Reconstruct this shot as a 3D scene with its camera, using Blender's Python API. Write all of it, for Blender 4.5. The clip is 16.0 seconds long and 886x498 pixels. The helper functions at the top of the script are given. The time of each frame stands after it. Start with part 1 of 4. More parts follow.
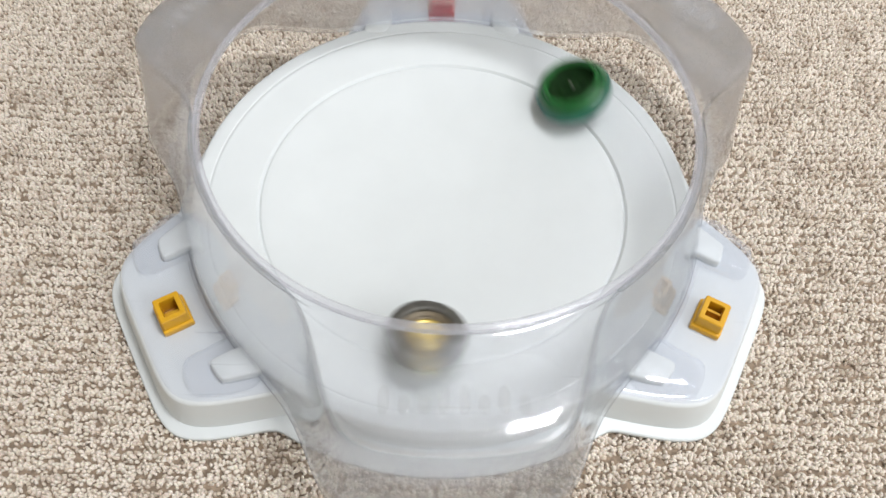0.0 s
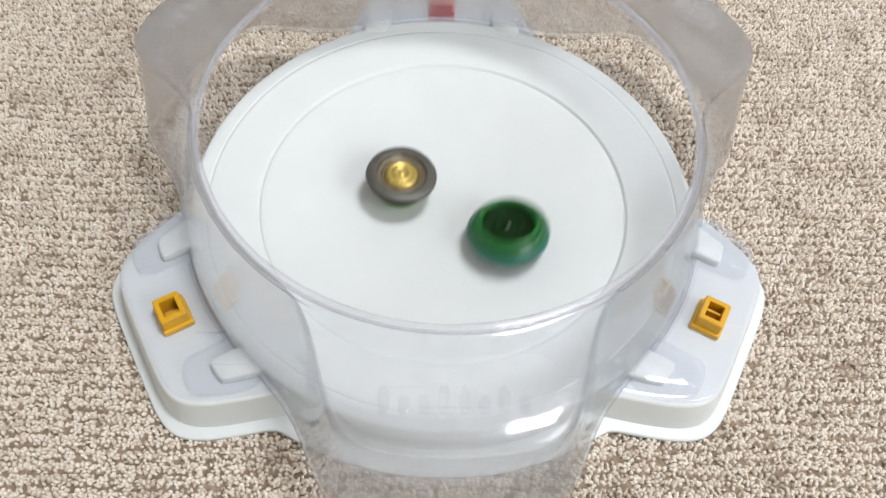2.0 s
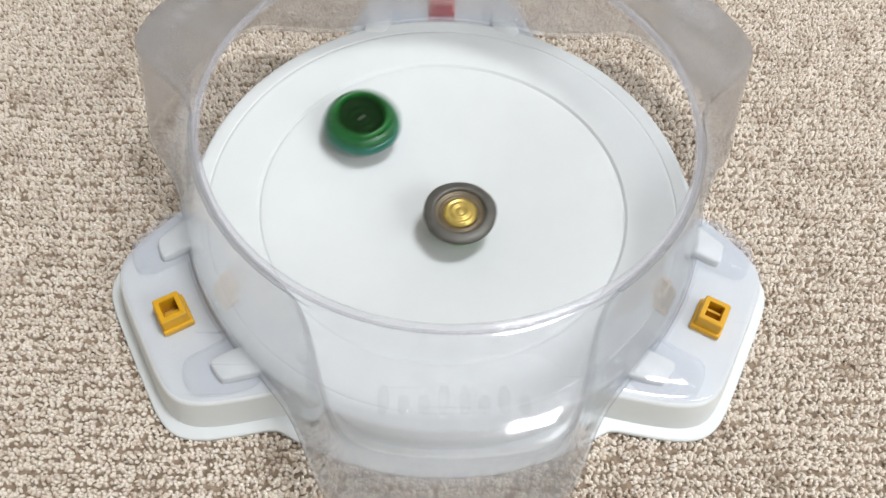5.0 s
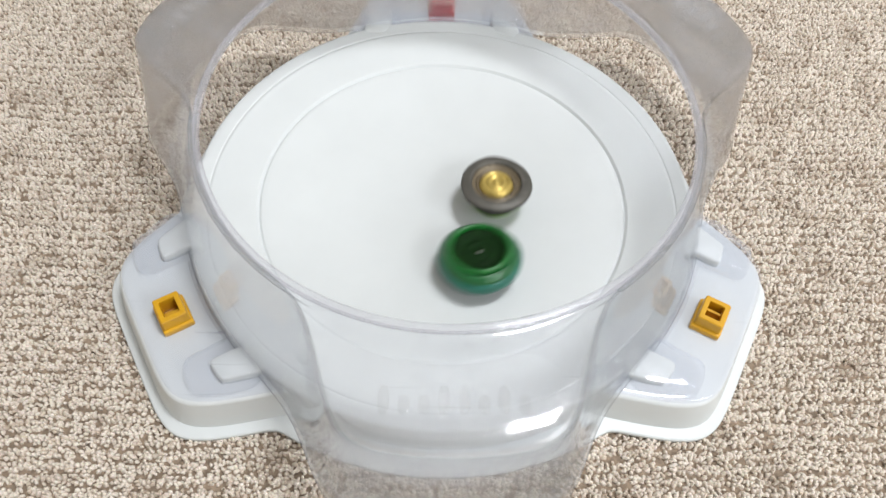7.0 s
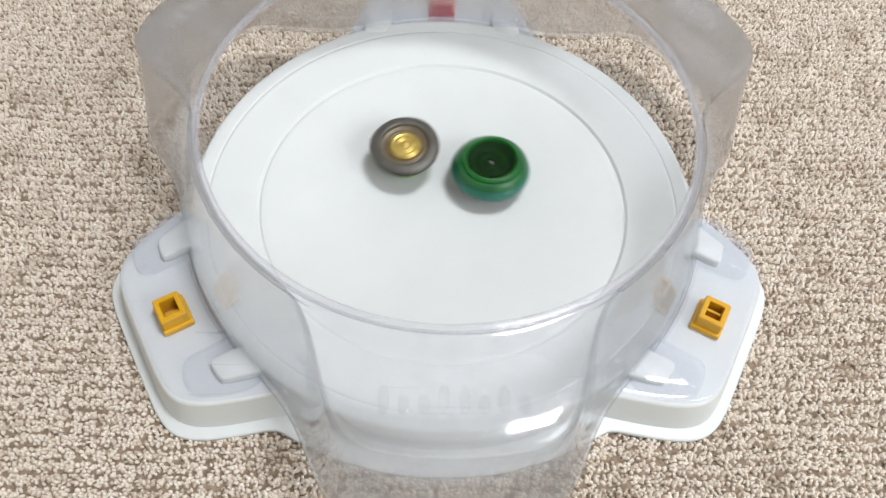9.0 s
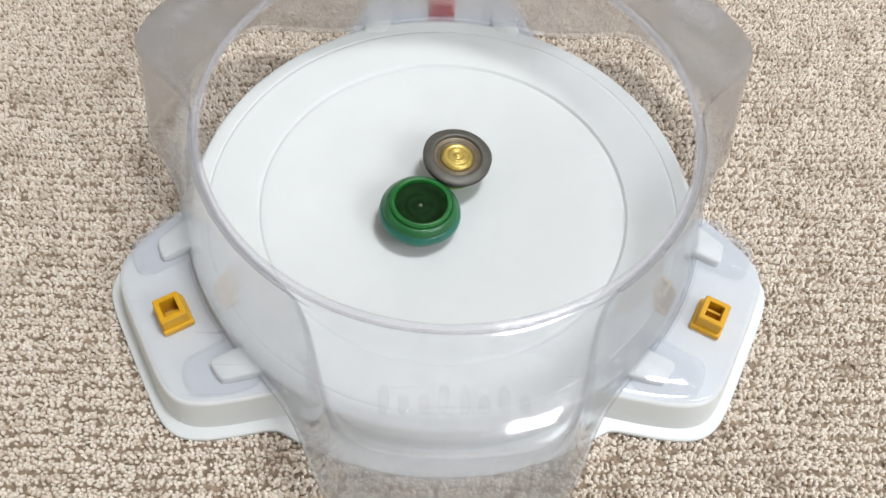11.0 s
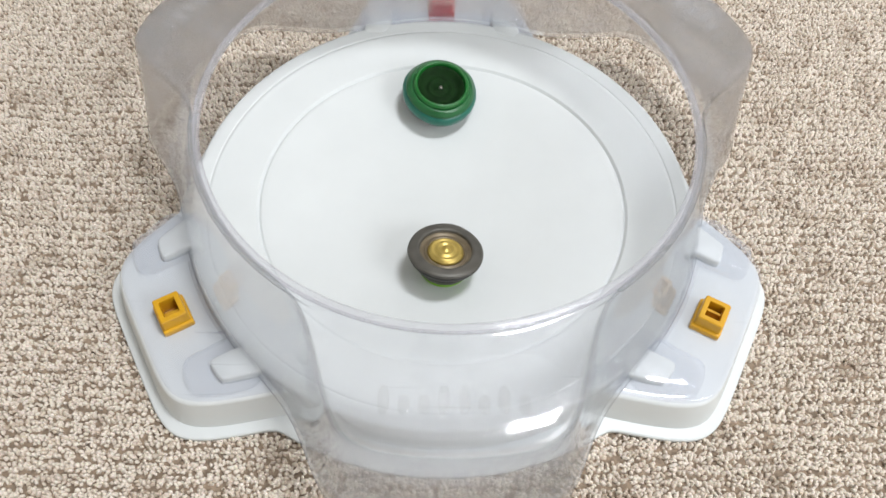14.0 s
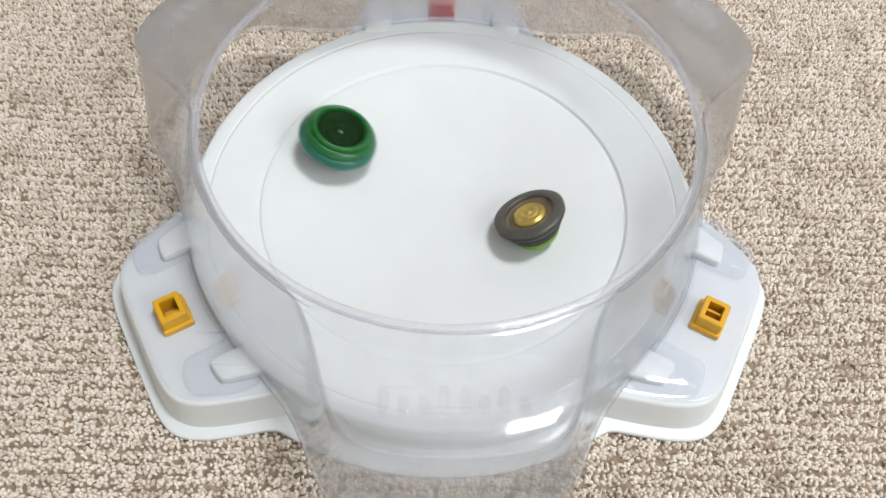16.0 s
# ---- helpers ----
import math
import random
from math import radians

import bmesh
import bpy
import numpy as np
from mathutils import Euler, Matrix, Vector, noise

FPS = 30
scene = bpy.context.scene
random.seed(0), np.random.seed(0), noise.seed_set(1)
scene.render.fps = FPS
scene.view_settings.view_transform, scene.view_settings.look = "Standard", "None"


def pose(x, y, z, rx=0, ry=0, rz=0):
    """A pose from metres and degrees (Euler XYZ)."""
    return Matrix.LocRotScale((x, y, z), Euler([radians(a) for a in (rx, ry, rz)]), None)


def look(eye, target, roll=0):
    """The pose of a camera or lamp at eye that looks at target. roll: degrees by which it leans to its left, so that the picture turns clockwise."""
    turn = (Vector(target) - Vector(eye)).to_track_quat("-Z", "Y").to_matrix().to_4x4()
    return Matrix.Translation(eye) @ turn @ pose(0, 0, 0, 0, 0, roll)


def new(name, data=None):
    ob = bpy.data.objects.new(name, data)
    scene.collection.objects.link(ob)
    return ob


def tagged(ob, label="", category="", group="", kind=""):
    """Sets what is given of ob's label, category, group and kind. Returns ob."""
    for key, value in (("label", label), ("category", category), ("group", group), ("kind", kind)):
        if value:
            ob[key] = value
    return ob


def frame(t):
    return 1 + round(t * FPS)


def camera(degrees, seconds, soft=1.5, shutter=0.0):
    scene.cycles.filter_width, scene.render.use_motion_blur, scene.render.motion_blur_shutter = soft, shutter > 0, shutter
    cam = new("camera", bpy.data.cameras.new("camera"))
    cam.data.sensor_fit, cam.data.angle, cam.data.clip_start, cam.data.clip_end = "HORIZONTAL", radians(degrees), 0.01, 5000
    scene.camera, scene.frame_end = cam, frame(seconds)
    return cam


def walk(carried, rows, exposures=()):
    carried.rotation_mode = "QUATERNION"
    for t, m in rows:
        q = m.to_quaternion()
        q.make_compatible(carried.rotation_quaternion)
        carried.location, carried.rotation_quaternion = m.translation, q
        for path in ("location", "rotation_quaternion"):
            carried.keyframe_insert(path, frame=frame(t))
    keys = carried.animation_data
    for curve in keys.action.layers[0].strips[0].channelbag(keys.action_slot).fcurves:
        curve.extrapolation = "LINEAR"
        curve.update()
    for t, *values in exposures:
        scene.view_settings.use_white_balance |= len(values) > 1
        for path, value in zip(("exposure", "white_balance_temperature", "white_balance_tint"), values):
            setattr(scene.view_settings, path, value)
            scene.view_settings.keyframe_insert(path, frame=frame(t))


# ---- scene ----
# ---- camera ----
cam = camera(62.19, 16.0, soft=1.5, shutter=0.5)
VIEW = look((-0.0142, -0.2871, 0.4141), (-0.0001, -0.0362, 0.0170), 3.303)
walk(cam, [(0.0, VIEW), (16.0, VIEW)], exposures=[(0.0, 0.0), (16.0, 0.0)])

# ---- light ----
world = bpy.data.worlds.new("room_air")
scene.world = world
world.use_nodes = True
world.node_tree.nodes["Background"].inputs["Color"].default_value = (0.9, 0.95, 1.0, 1)
world.node_tree.nodes["Background"].inputs["Strength"].default_value = 0.05


def ceiling_lamp(at, size, energy):
    data = bpy.data.lights.new("ceiling_lamp", "AREA")
    data.shape, data.size, data.size_y = "RECTANGLE", *size
    data.energy, data.color = energy, (0.92, 0.946, 1.0)
    lamp = new("ceiling_lamp", data)
    lamp.matrix_world = pose(*at)
    return lamp


ceiling_lamp((0.60, 0.10, 2.28), (0.50, 0.38), 39)


# added fill with no window behind it: lifts carpet and walls at front right
def front_right_fill():
    data = bpy.data.lights.new("front_right_fill", "AREA")
    data.shape, data.size, data.size_y = "RECTANGLE", 1.0, 1.0
    data.energy, data.color = 22, (0.91, 0.945, 1.0)
    lamp = new("front_right_fill", data)
    lamp.matrix_world = look((1.42, -1.12, 1.45), (0.0, 0.0, 0.1))
    return lamp


front_right_fill()


# ---- materials ----
def nodes_of(name):
    m = bpy.data.materials.new(name)
    m.use_nodes = True
    t = m.node_tree
    return m, t, t.nodes, t.links, t.nodes["Principled BSDF"]


def plastic(name, color, rough=0.4, vary=0.04, scale=60.0, bump=0.05, coat=0.0, metal=0.0, fine=900.0, ior=1.46):
    m, t, n, l, b = nodes_of(name)
    co = n.new("ShaderNodeTexCoord")
    big = n.new("ShaderNodeTexNoise")
    big.inputs["Scale"].default_value, big.inputs["Detail"].default_value = scale, 6
    l.new(co.outputs["Object"], big.inputs["Vector"])
    ramp = n.new("ShaderNodeValToRGB")
    lo = [max(0.0, ch * (1 - vary)) for ch in color]
    hi = [min(1.0, ch * (1 + vary)) for ch in color]
    ramp.color_ramp.elements[0].position, ramp.color_ramp.elements[1].position = 0.3, 0.7
    ramp.color_ramp.elements[0].color, ramp.color_ramp.elements[1].color = (*lo, 1), (*hi, 1)
    l.new(big.outputs["Fac"], ramp.inputs["Fac"])
    l.new(ramp.outputs["Color"], b.inputs["Base Color"])
    grain = n.new("ShaderNodeTexNoise")
    grain.inputs["Scale"].default_value, grain.inputs["Detail"].default_value = fine, 3
    l.new(co.outputs["Object"], grain.inputs["Vector"])
    bm_ = n.new("ShaderNodeBump")
    bm_.inputs["Strength"].default_value, bm_.inputs["Distance"].default_value = bump, 0.0005
    l.new(grain.outputs["Fac"], bm_.inputs["Height"])
    l.new(bm_.outputs["Normal"], b.inputs["Normal"])
    mr = n.new("ShaderNodeMapRange")
    mr.inputs["To Min"].default_value, mr.inputs["To Max"].default_value = rough * 0.85, min(1, rough * 1.2)
    l.new(big.outputs["Fac"], mr.inputs["Value"])
    l.new(mr.outputs["Result"], b.inputs["Roughness"])
    b.inputs["Metallic"].default_value = metal
    b.inputs["IOR"].default_value = ior
    b.inputs["Coat Weight"].default_value = coat
    return m


def clear_plastic(name, haze=0.035, tint=(0.978, 0.981, 0.990), rough=0.05, smear=0.11, haze_color=(0.76, 0.80, 0.88), scale=22.0, frost=0.34, frost_rough=0.25, wave=0.02):
    """Clear moulding: part straight through, part slightly scattered, a little milky, glossy at the skim, with handling smears."""
    m, t, n, l, b = nodes_of(name)
    out = n["Material Output"]
    co = n.new("ShaderNodeTexCoord")
    sm = n.new("ShaderNodeTexNoise")
    sm.inputs["Scale"].default_value, sm.inputs["Detail"].default_value, sm.inputs["Roughness"].default_value = scale, 5, 0.6
    l.new(co.outputs["Object"], sm.inputs["Vector"])
    tr = n.new("ShaderNodeBsdfTransparent")
    tr.inputs["Color"].default_value = (*tint, 1)
    rf = n.new("ShaderNodeBsdfRefraction")
    rf.inputs["Color"].default_value = (*tint, 1)
    rf.inputs["Roughness"].default_value, rf.inputs["IOR"].default_value = frost_rough, 1.4
    see = n.new("ShaderNodeMixShader")
    see.inputs[0].default_value = frost
    l.new(tr.outputs[0], see.inputs[1])
    l.new(rf.outputs[0], see.inputs[2])
    df = n.new("ShaderNodeBsdfDiffuse")
    df.inputs["Color"].default_value = (*haze_color, 1)
    tl = n.new("ShaderNodeBsdfTranslucent")
    tl.inputs["Color"].default_value = (*haze_color, 1)
    milk = n.new("ShaderNodeMixShader")
    milk.inputs[0].default_value = 0.5
    l.new(df.outputs[0], milk.inputs[1])
    l.new(tl.outputs[0], milk.inputs[2])
    mr = n.new("ShaderNodeMapRange")
    mr.inputs["From Min"].default_value, mr.inputs["From Max"].default_value = 0.46, 0.74
    mr.inputs["To Min"].default_value, mr.inputs["To Max"].default_value = haze, haze + smear
    l.new(sm.outputs["Fac"], mr.inputs["Value"])
    mp = n.new("ShaderNodeMapping")
    mp.inputs["Rotation"].default_value = (0.2, 0.1, 0.9)
    mp.inputs["Scale"].default_value = (14.0, 420.0, 160.0)
    l.new(co.outputs["Object"], mp.inputs["Vector"])
    sc_n = n.new("ShaderNodeTexNoise")
    sc_n.inputs["Scale"].default_value, sc_n.inputs["Detail"].default_value = 1.0, 3
    l.new(mp.outputs["Vector"], sc_n.inputs["Vector"])
    scratch = n.new("ShaderNodeMapRange")
    scratch.inputs["From Min"].default_value, scratch.inputs["From Max"].default_value = 0.66, 0.78
    scratch.inputs["To Min"].default_value, scratch.inputs["To Max"].default_value = 0.0, 0.22
    l.new(sc_n.outputs["Fac"], scratch.inputs["Value"])
    total = n.new("ShaderNodeMath")
    total.operation = "ADD"
    l.new(mr.outputs["Result"], total.inputs[0])
    l.new(scratch.outputs["Result"], total.inputs[1])
    body = n.new("ShaderNodeMixShader")
    l.new(total.outputs[0], body.inputs[0])
    l.new(see.outputs[0], body.inputs[1])
    l.new(milk.outputs[0], body.inputs[2])
    gl = n.new("ShaderNodeBsdfGlossy")
    gl.inputs["Roughness"].default_value = rough
    gl.inputs["Color"].default_value = (1, 1, 1, 1)
    lw = n.new("ShaderNodeLayerWeight")
    lw.inputs["Blend"].default_value = 0.5
    pw = n.new("ShaderNodeMath")
    pw.operation = "POWER"
    pw.inputs[1].default_value = 4.5
    sc = n.new("ShaderNodeMath")
    sc.operation = "MULTIPLY_ADD"
    sc.inputs[1].default_value, sc.inputs[2].default_value = 0.50, 0.035
    bump = n.new("ShaderNodeBump")
    bump.inputs["Strength"].default_value, bump.inputs["Distance"].default_value = wave, 0.002
    l.new(sm.outputs["Fac"], bump.inputs["Height"])
    l.new(bump.outputs["Normal"], gl.inputs["Normal"])
    l.new(lw.outputs["Facing"], pw.inputs[0])
    l.new(pw.outputs[0], sc.inputs[0])
    full = n.new("ShaderNodeMixShader")
    l.new(sc.outputs[0], full.inputs[0])
    l.new(body.outputs[0], full.inputs[1])
    l.new(gl.outputs[0], full.inputs[2])
    l.new(full.outputs[0], out.inputs["Surface"])
    n.remove(b)
    return m


def pile_material():
    m, t, n, l, b = nodes_of("carpet_loops")
    geo = n.new("ShaderNodeNewGeometry")
    co = n.new("ShaderNodeTexCoord")
    ramp = n.new("ShaderNodeValToRGB")
    e = ramp.color_ramp.elements
    e[0].position, e[0].color = 0.0, (0.69, 0.575, 0.46, 1)
    e[1].position, e[1].color = 1.0, (0.94, 0.855, 0.745, 1)
    mid = ramp.color_ramp.elements.new(0.3)
    mid.color = (0.86, 0.765, 0.65, 1)
    l.new(geo.outputs["Random Per Island"], ramp.inputs["Fac"])
    ns = n.new("ShaderNodeTexNoise")
    ns.inputs["Scale"].default_value, ns.inputs["Detail"].default_value = 900, 4
    l.new(co.outputs["Object"], ns.inputs["Vector"])
    mix = n.new("ShaderNodeMix")
    mix.data_type, mix.blend_type = "RGBA", "MULTIPLY"
    mix.inputs["Factor"].default_value = 0.28
    l.new(ramp.outputs["Color"], mix.inputs["A"])
    l.new(ns.outputs["Color"], mix.inputs["B"])
    # browner yarn in drifts and single tufts
    drift = n.new("ShaderNodeTexNoise")
    drift.inputs["Scale"].default_value, drift.inputs["Detail"].default_value, drift.inputs["Roughness"].default_value = 34, 5, 0.72
    l.new(co.outputs["Object"], drift.inputs["Vector"])
    how = n.new("ShaderNodeMapRange")
    how.inputs["From Min"].default_value, how.inputs["From Max"].default_value = 0.50, 0.68
    how.inputs["To Min"].default_value, how.inputs["To Max"].default_value = 0.0, 0.62
    l.new(drift.outputs["Fac"], how.inputs["Value"])
    brown = n.new("ShaderNodeMix")
    brown.data_type, brown.blend_type = "RGBA", "MULTIPLY"
    brown.inputs["B"].default_value = (0.56, 0.49, 0.43, 1)
    l.new(how.outputs["Result"], brown.inputs["Factor"])
    l.new(mix.outputs["Result"], brown.inputs["A"])
    l.new(brown.outputs["Result"], b.inputs["Base Color"])
    b.inputs["Roughness"].default_value = 0.95
    b.inputs["Specular IOR Level"].default_value = 0.1
    bump = n.new("ShaderNodeBump")
    bump.inputs["Strength"].default_value, bump.inputs["Distance"].default_value = 0.9, 0.0010
    l.new(ns.outputs["Fac"], bump.inputs["Height"])
    l.new(bump.outputs["Normal"], b.inputs["Normal"])
    return m


def carpet_far_material():
    """The same carpet where it is too far off to show its loops."""
    m, t, n, l, b = nodes_of("carpet_far")
    co = n.new("ShaderNodeTexCoord")
    cells = n.new("ShaderNodeTexVoronoi")
    cells.inputs["Scale"].default_value = 150
    l.new(co.outputs["Object"], cells.inputs["Vector"])
    ramp = n.new("ShaderNodeValToRGB")
    e = ramp.color_ramp.elements
    e[0].position, e[0].color = 0.35, (0.66, 0.57, 0.47, 1)
    e[1].position, e[1].color = 0.75, (0.22, 0.16, 0.11, 1)
    l.new(cells.outputs["Distance"], ramp.inputs["Fac"])
    l.new(ramp.outputs["Color"], b.inputs["Base Color"])
    b.inputs["Roughness"].default_value = 0.95
    bump = n.new("ShaderNodeBump")
    bump.invert = True
    bump.inputs["Strength"].default_value, bump.inputs["Distance"].default_value = 0.8, 0.003
    l.new(cells.outputs["Distance"], bump.inputs["Height"])
    l.new(bump.outputs["Normal"], b.inputs["Normal"])
    return m


WHITE = plastic("white_plastic", (0.628, 0.652, 0.643), 0.42, 0.02, 30, 0.04)
CLEAR = clear_plastic("clear_plastic")
CLEAR_MARK = clear_plastic("clear_plastic_mark", haze=0.08, smear=0.1, tint=(0.985, 0.985, 0.985), haze_color=(0.9, 0.9, 0.92), frost=0.0)
CLEAR_COVER = clear_plastic("clear_plastic_cover", haze=0.08, smear=0.05, tint=(0.964, 0.969, 0.985), haze_color=(0.74, 0.77, 0.85), frost=0.0)
CLEAR_PLATE = clear_plastic("clear_plastic_plate", haze=0.09, smear=0.05, tint=(0.950, 0.956, 0.978), haze_color=(0.72, 0.75, 0.84), frost=0.0, wave=0.02)
CLEAR_EDGE = clear_plastic("clear_plastic_edge", haze=0.22, smear=0.06, haze_color=(0.80, 0.79, 0.84), frost=0.1)
ORANGE = plastic("orange_plastic", (0.60, 0.315, 0.008), 0.38, 0.08, 80, 0.08)
RED = plastic("red_plastic", (0.52, 0.03, 0.04), 0.38, 0.08, 80, 0.08)
PILE = pile_material()
FLOOR = carpet_far_material()
BACKING = plastic("carpet_backing", (0.25, 0.19, 0.135), 0.95, 0.35, 300, 0.8)
WALL = plastic("wall_paint", (0.80, 0.79, 0.76), 0.85, 0.03, 8, 0.1)
GREEN = plastic("green_plastic", (0.006, 0.098, 0.022), 0.34, 0.12, 120, 0.05, coat=0.3)
GREEN_RIM = plastic("bright_green_plastic", (0.006, 0.118, 0.016), 0.36, 0.12, 120, 0.05, coat=0.12)
TEAL = plastic("teal_plastic", (0.010, 0.125, 0.085), 0.32, 0.15, 120, 0.05, coat=0.2)
DARK = plastic("black_green_plastic", (0.006, 0.024, 0.005), 0.7, 0.3, 200, 0.08, ior=1.2)
GUNMETAL = plastic("gunmetal", (0.094, 0.089, 0.076), 0.45, 0.2, 160, 0.1, metal=0.35)
STEEL_DARK = plastic("dark_steel", (0.032, 0.030, 0.027), 0.42, 0.2, 160, 0.1, metal=0.3)
GOLD = plastic("gold_plating", (0.50, 0.37, 0.10), 0.34, 0.2, 200, 0.1, metal=0.6)
LIME = plastic("lime_plastic", (0.15, 0.34, 0.012), 0.35, 0.1, 120, 0.05)
BRONZE = plastic("brown_grey_metal", (0.17, 0.135, 0.085), 0.4, 0.2, 160, 0.1, metal=0.3)
BOLT = plastic("bolt_metal", (0.30, 0.29, 0.27), 0.3, 0.1, 200, 0.1, metal=0.9)


# ---- mesh helpers ----
def mesh_object(name, bm, material, parent=None, label="", smooth=True):
    me = bpy.data.meshes.new(name)
    bmesh.ops.recalc_face_normals(bm, faces=bm.faces[:])
    bm.to_mesh(me)
    bm.free()
    me.materials.append(material)
    if smooth:
        me.shade_smooth()
    ob = new(name, me)
    if parent:
        ob.parent = parent
    if label:
        ob["label"] = label
    return ob


def part(name, bm, material, parent, label="", smooth=True):
    return mesh_object(name, bm, material, parent, label, smooth)


def lathe(profile, seg=96, lobes=0, amp=0.0, lobe_from=0.0, closed=False):
    """Turn a profile of (r, z) round the z axis; lobes push the outer part in and out."""
    bm = bmesh.new()
    rings = []
    for r, z in profile:
        if r < 1e-6:
            rings.append([bm.verts.new((0, 0, z))])
            continue
        ring = []
        for i in range(seg):
            a = 2 * math.pi * i / seg
            rr = r
            if lobes and r > lobe_from:
                rr = r + amp * math.cos(lobes * a) + 0.4 * amp * math.cos(2 * lobes * a + 0.7)
            ring.append(bm.verts.new((rr * math.cos(a), rr * math.sin(a), z)))
        rings.append(ring)
    pairs = list(zip(rings, rings[1:]))
    if closed:
        pairs.append((rings[-1], rings[0]))
    for p, q in pairs:
        for i in range(seg):
            j = (i + 1) % seg
            if len(p) == 1 and len(q) == 1:
                continue
            if len(p) == 1:
                bm.faces.new((p[0], q[i], q[j]))
            elif len(q) == 1:
                bm.faces.new((p[i], q[0], p[j]))
            else:
                bm.faces.new((p[i], q[i], q[j], p[j]))
    return bm


def add_box(bm, size, at, rz=0.0, bevel=0.0, taper=1.0):
    """A bevelled box; taper shrinks its top."""
    made = bmesh.ops.create_cube(bm, size=1.0)["verts"]
    for v in made:
        k = taper if v.co.z > 0 else 1.0
        v.co = Vector((v.co.x * size[0] * k, v.co.y * size[1] * k, v.co.z * size[2]))
    if bevel:
        edges = list({e for v in made for e in v.link_edges})
        got = bmesh.ops.bevel(bm, geom=edges, offset=bevel, segments=2, affect="EDGES", profile=0.5)
        made = list({v for f in got["faces"] for v in f.verts} | {v for v in made if v.is_valid})
    m = Matrix.Translation(at) @ Matrix.Rotation(rz, 4, "Z")
    for v in made:
        v.co = m @ v.co
    return made


# ---- room ----
def room():
    def slab(name, size, at, mat):
        bm = bmesh.new()
        add_box(bm, size, at)
        return tagged(mesh_object(name, bm, mat, smooth=False), kind="structure")
    slab("floor", (3.8, 3.8, 0.1), (0, 0.2, -0.0530), FLOOR)
    slab("carpet_backing", (0.87, 0.52, 0.001), (0, 0.022, -0.0020), BACKING)
    slab("ceiling", (3.8, 3.8, 0.1), (0, 0.2, 2.45), WALL)
    slab("wall_north", (3.8, 0.1, 2.4), (0, 2.15, 1.2), WALL)
    slab("wall_south", (3.8, 0.1, 2.4), (0, -1.75, 1.2), WALL)
    slab("wall_east", (0.1, 3.8, 2.4), (1.95, 0.2, 1.2), WALL)
    slab("wall_west", (0.1, 3.8, 2.4), (-1.95, 0.2, 1.2), WALL)


room()


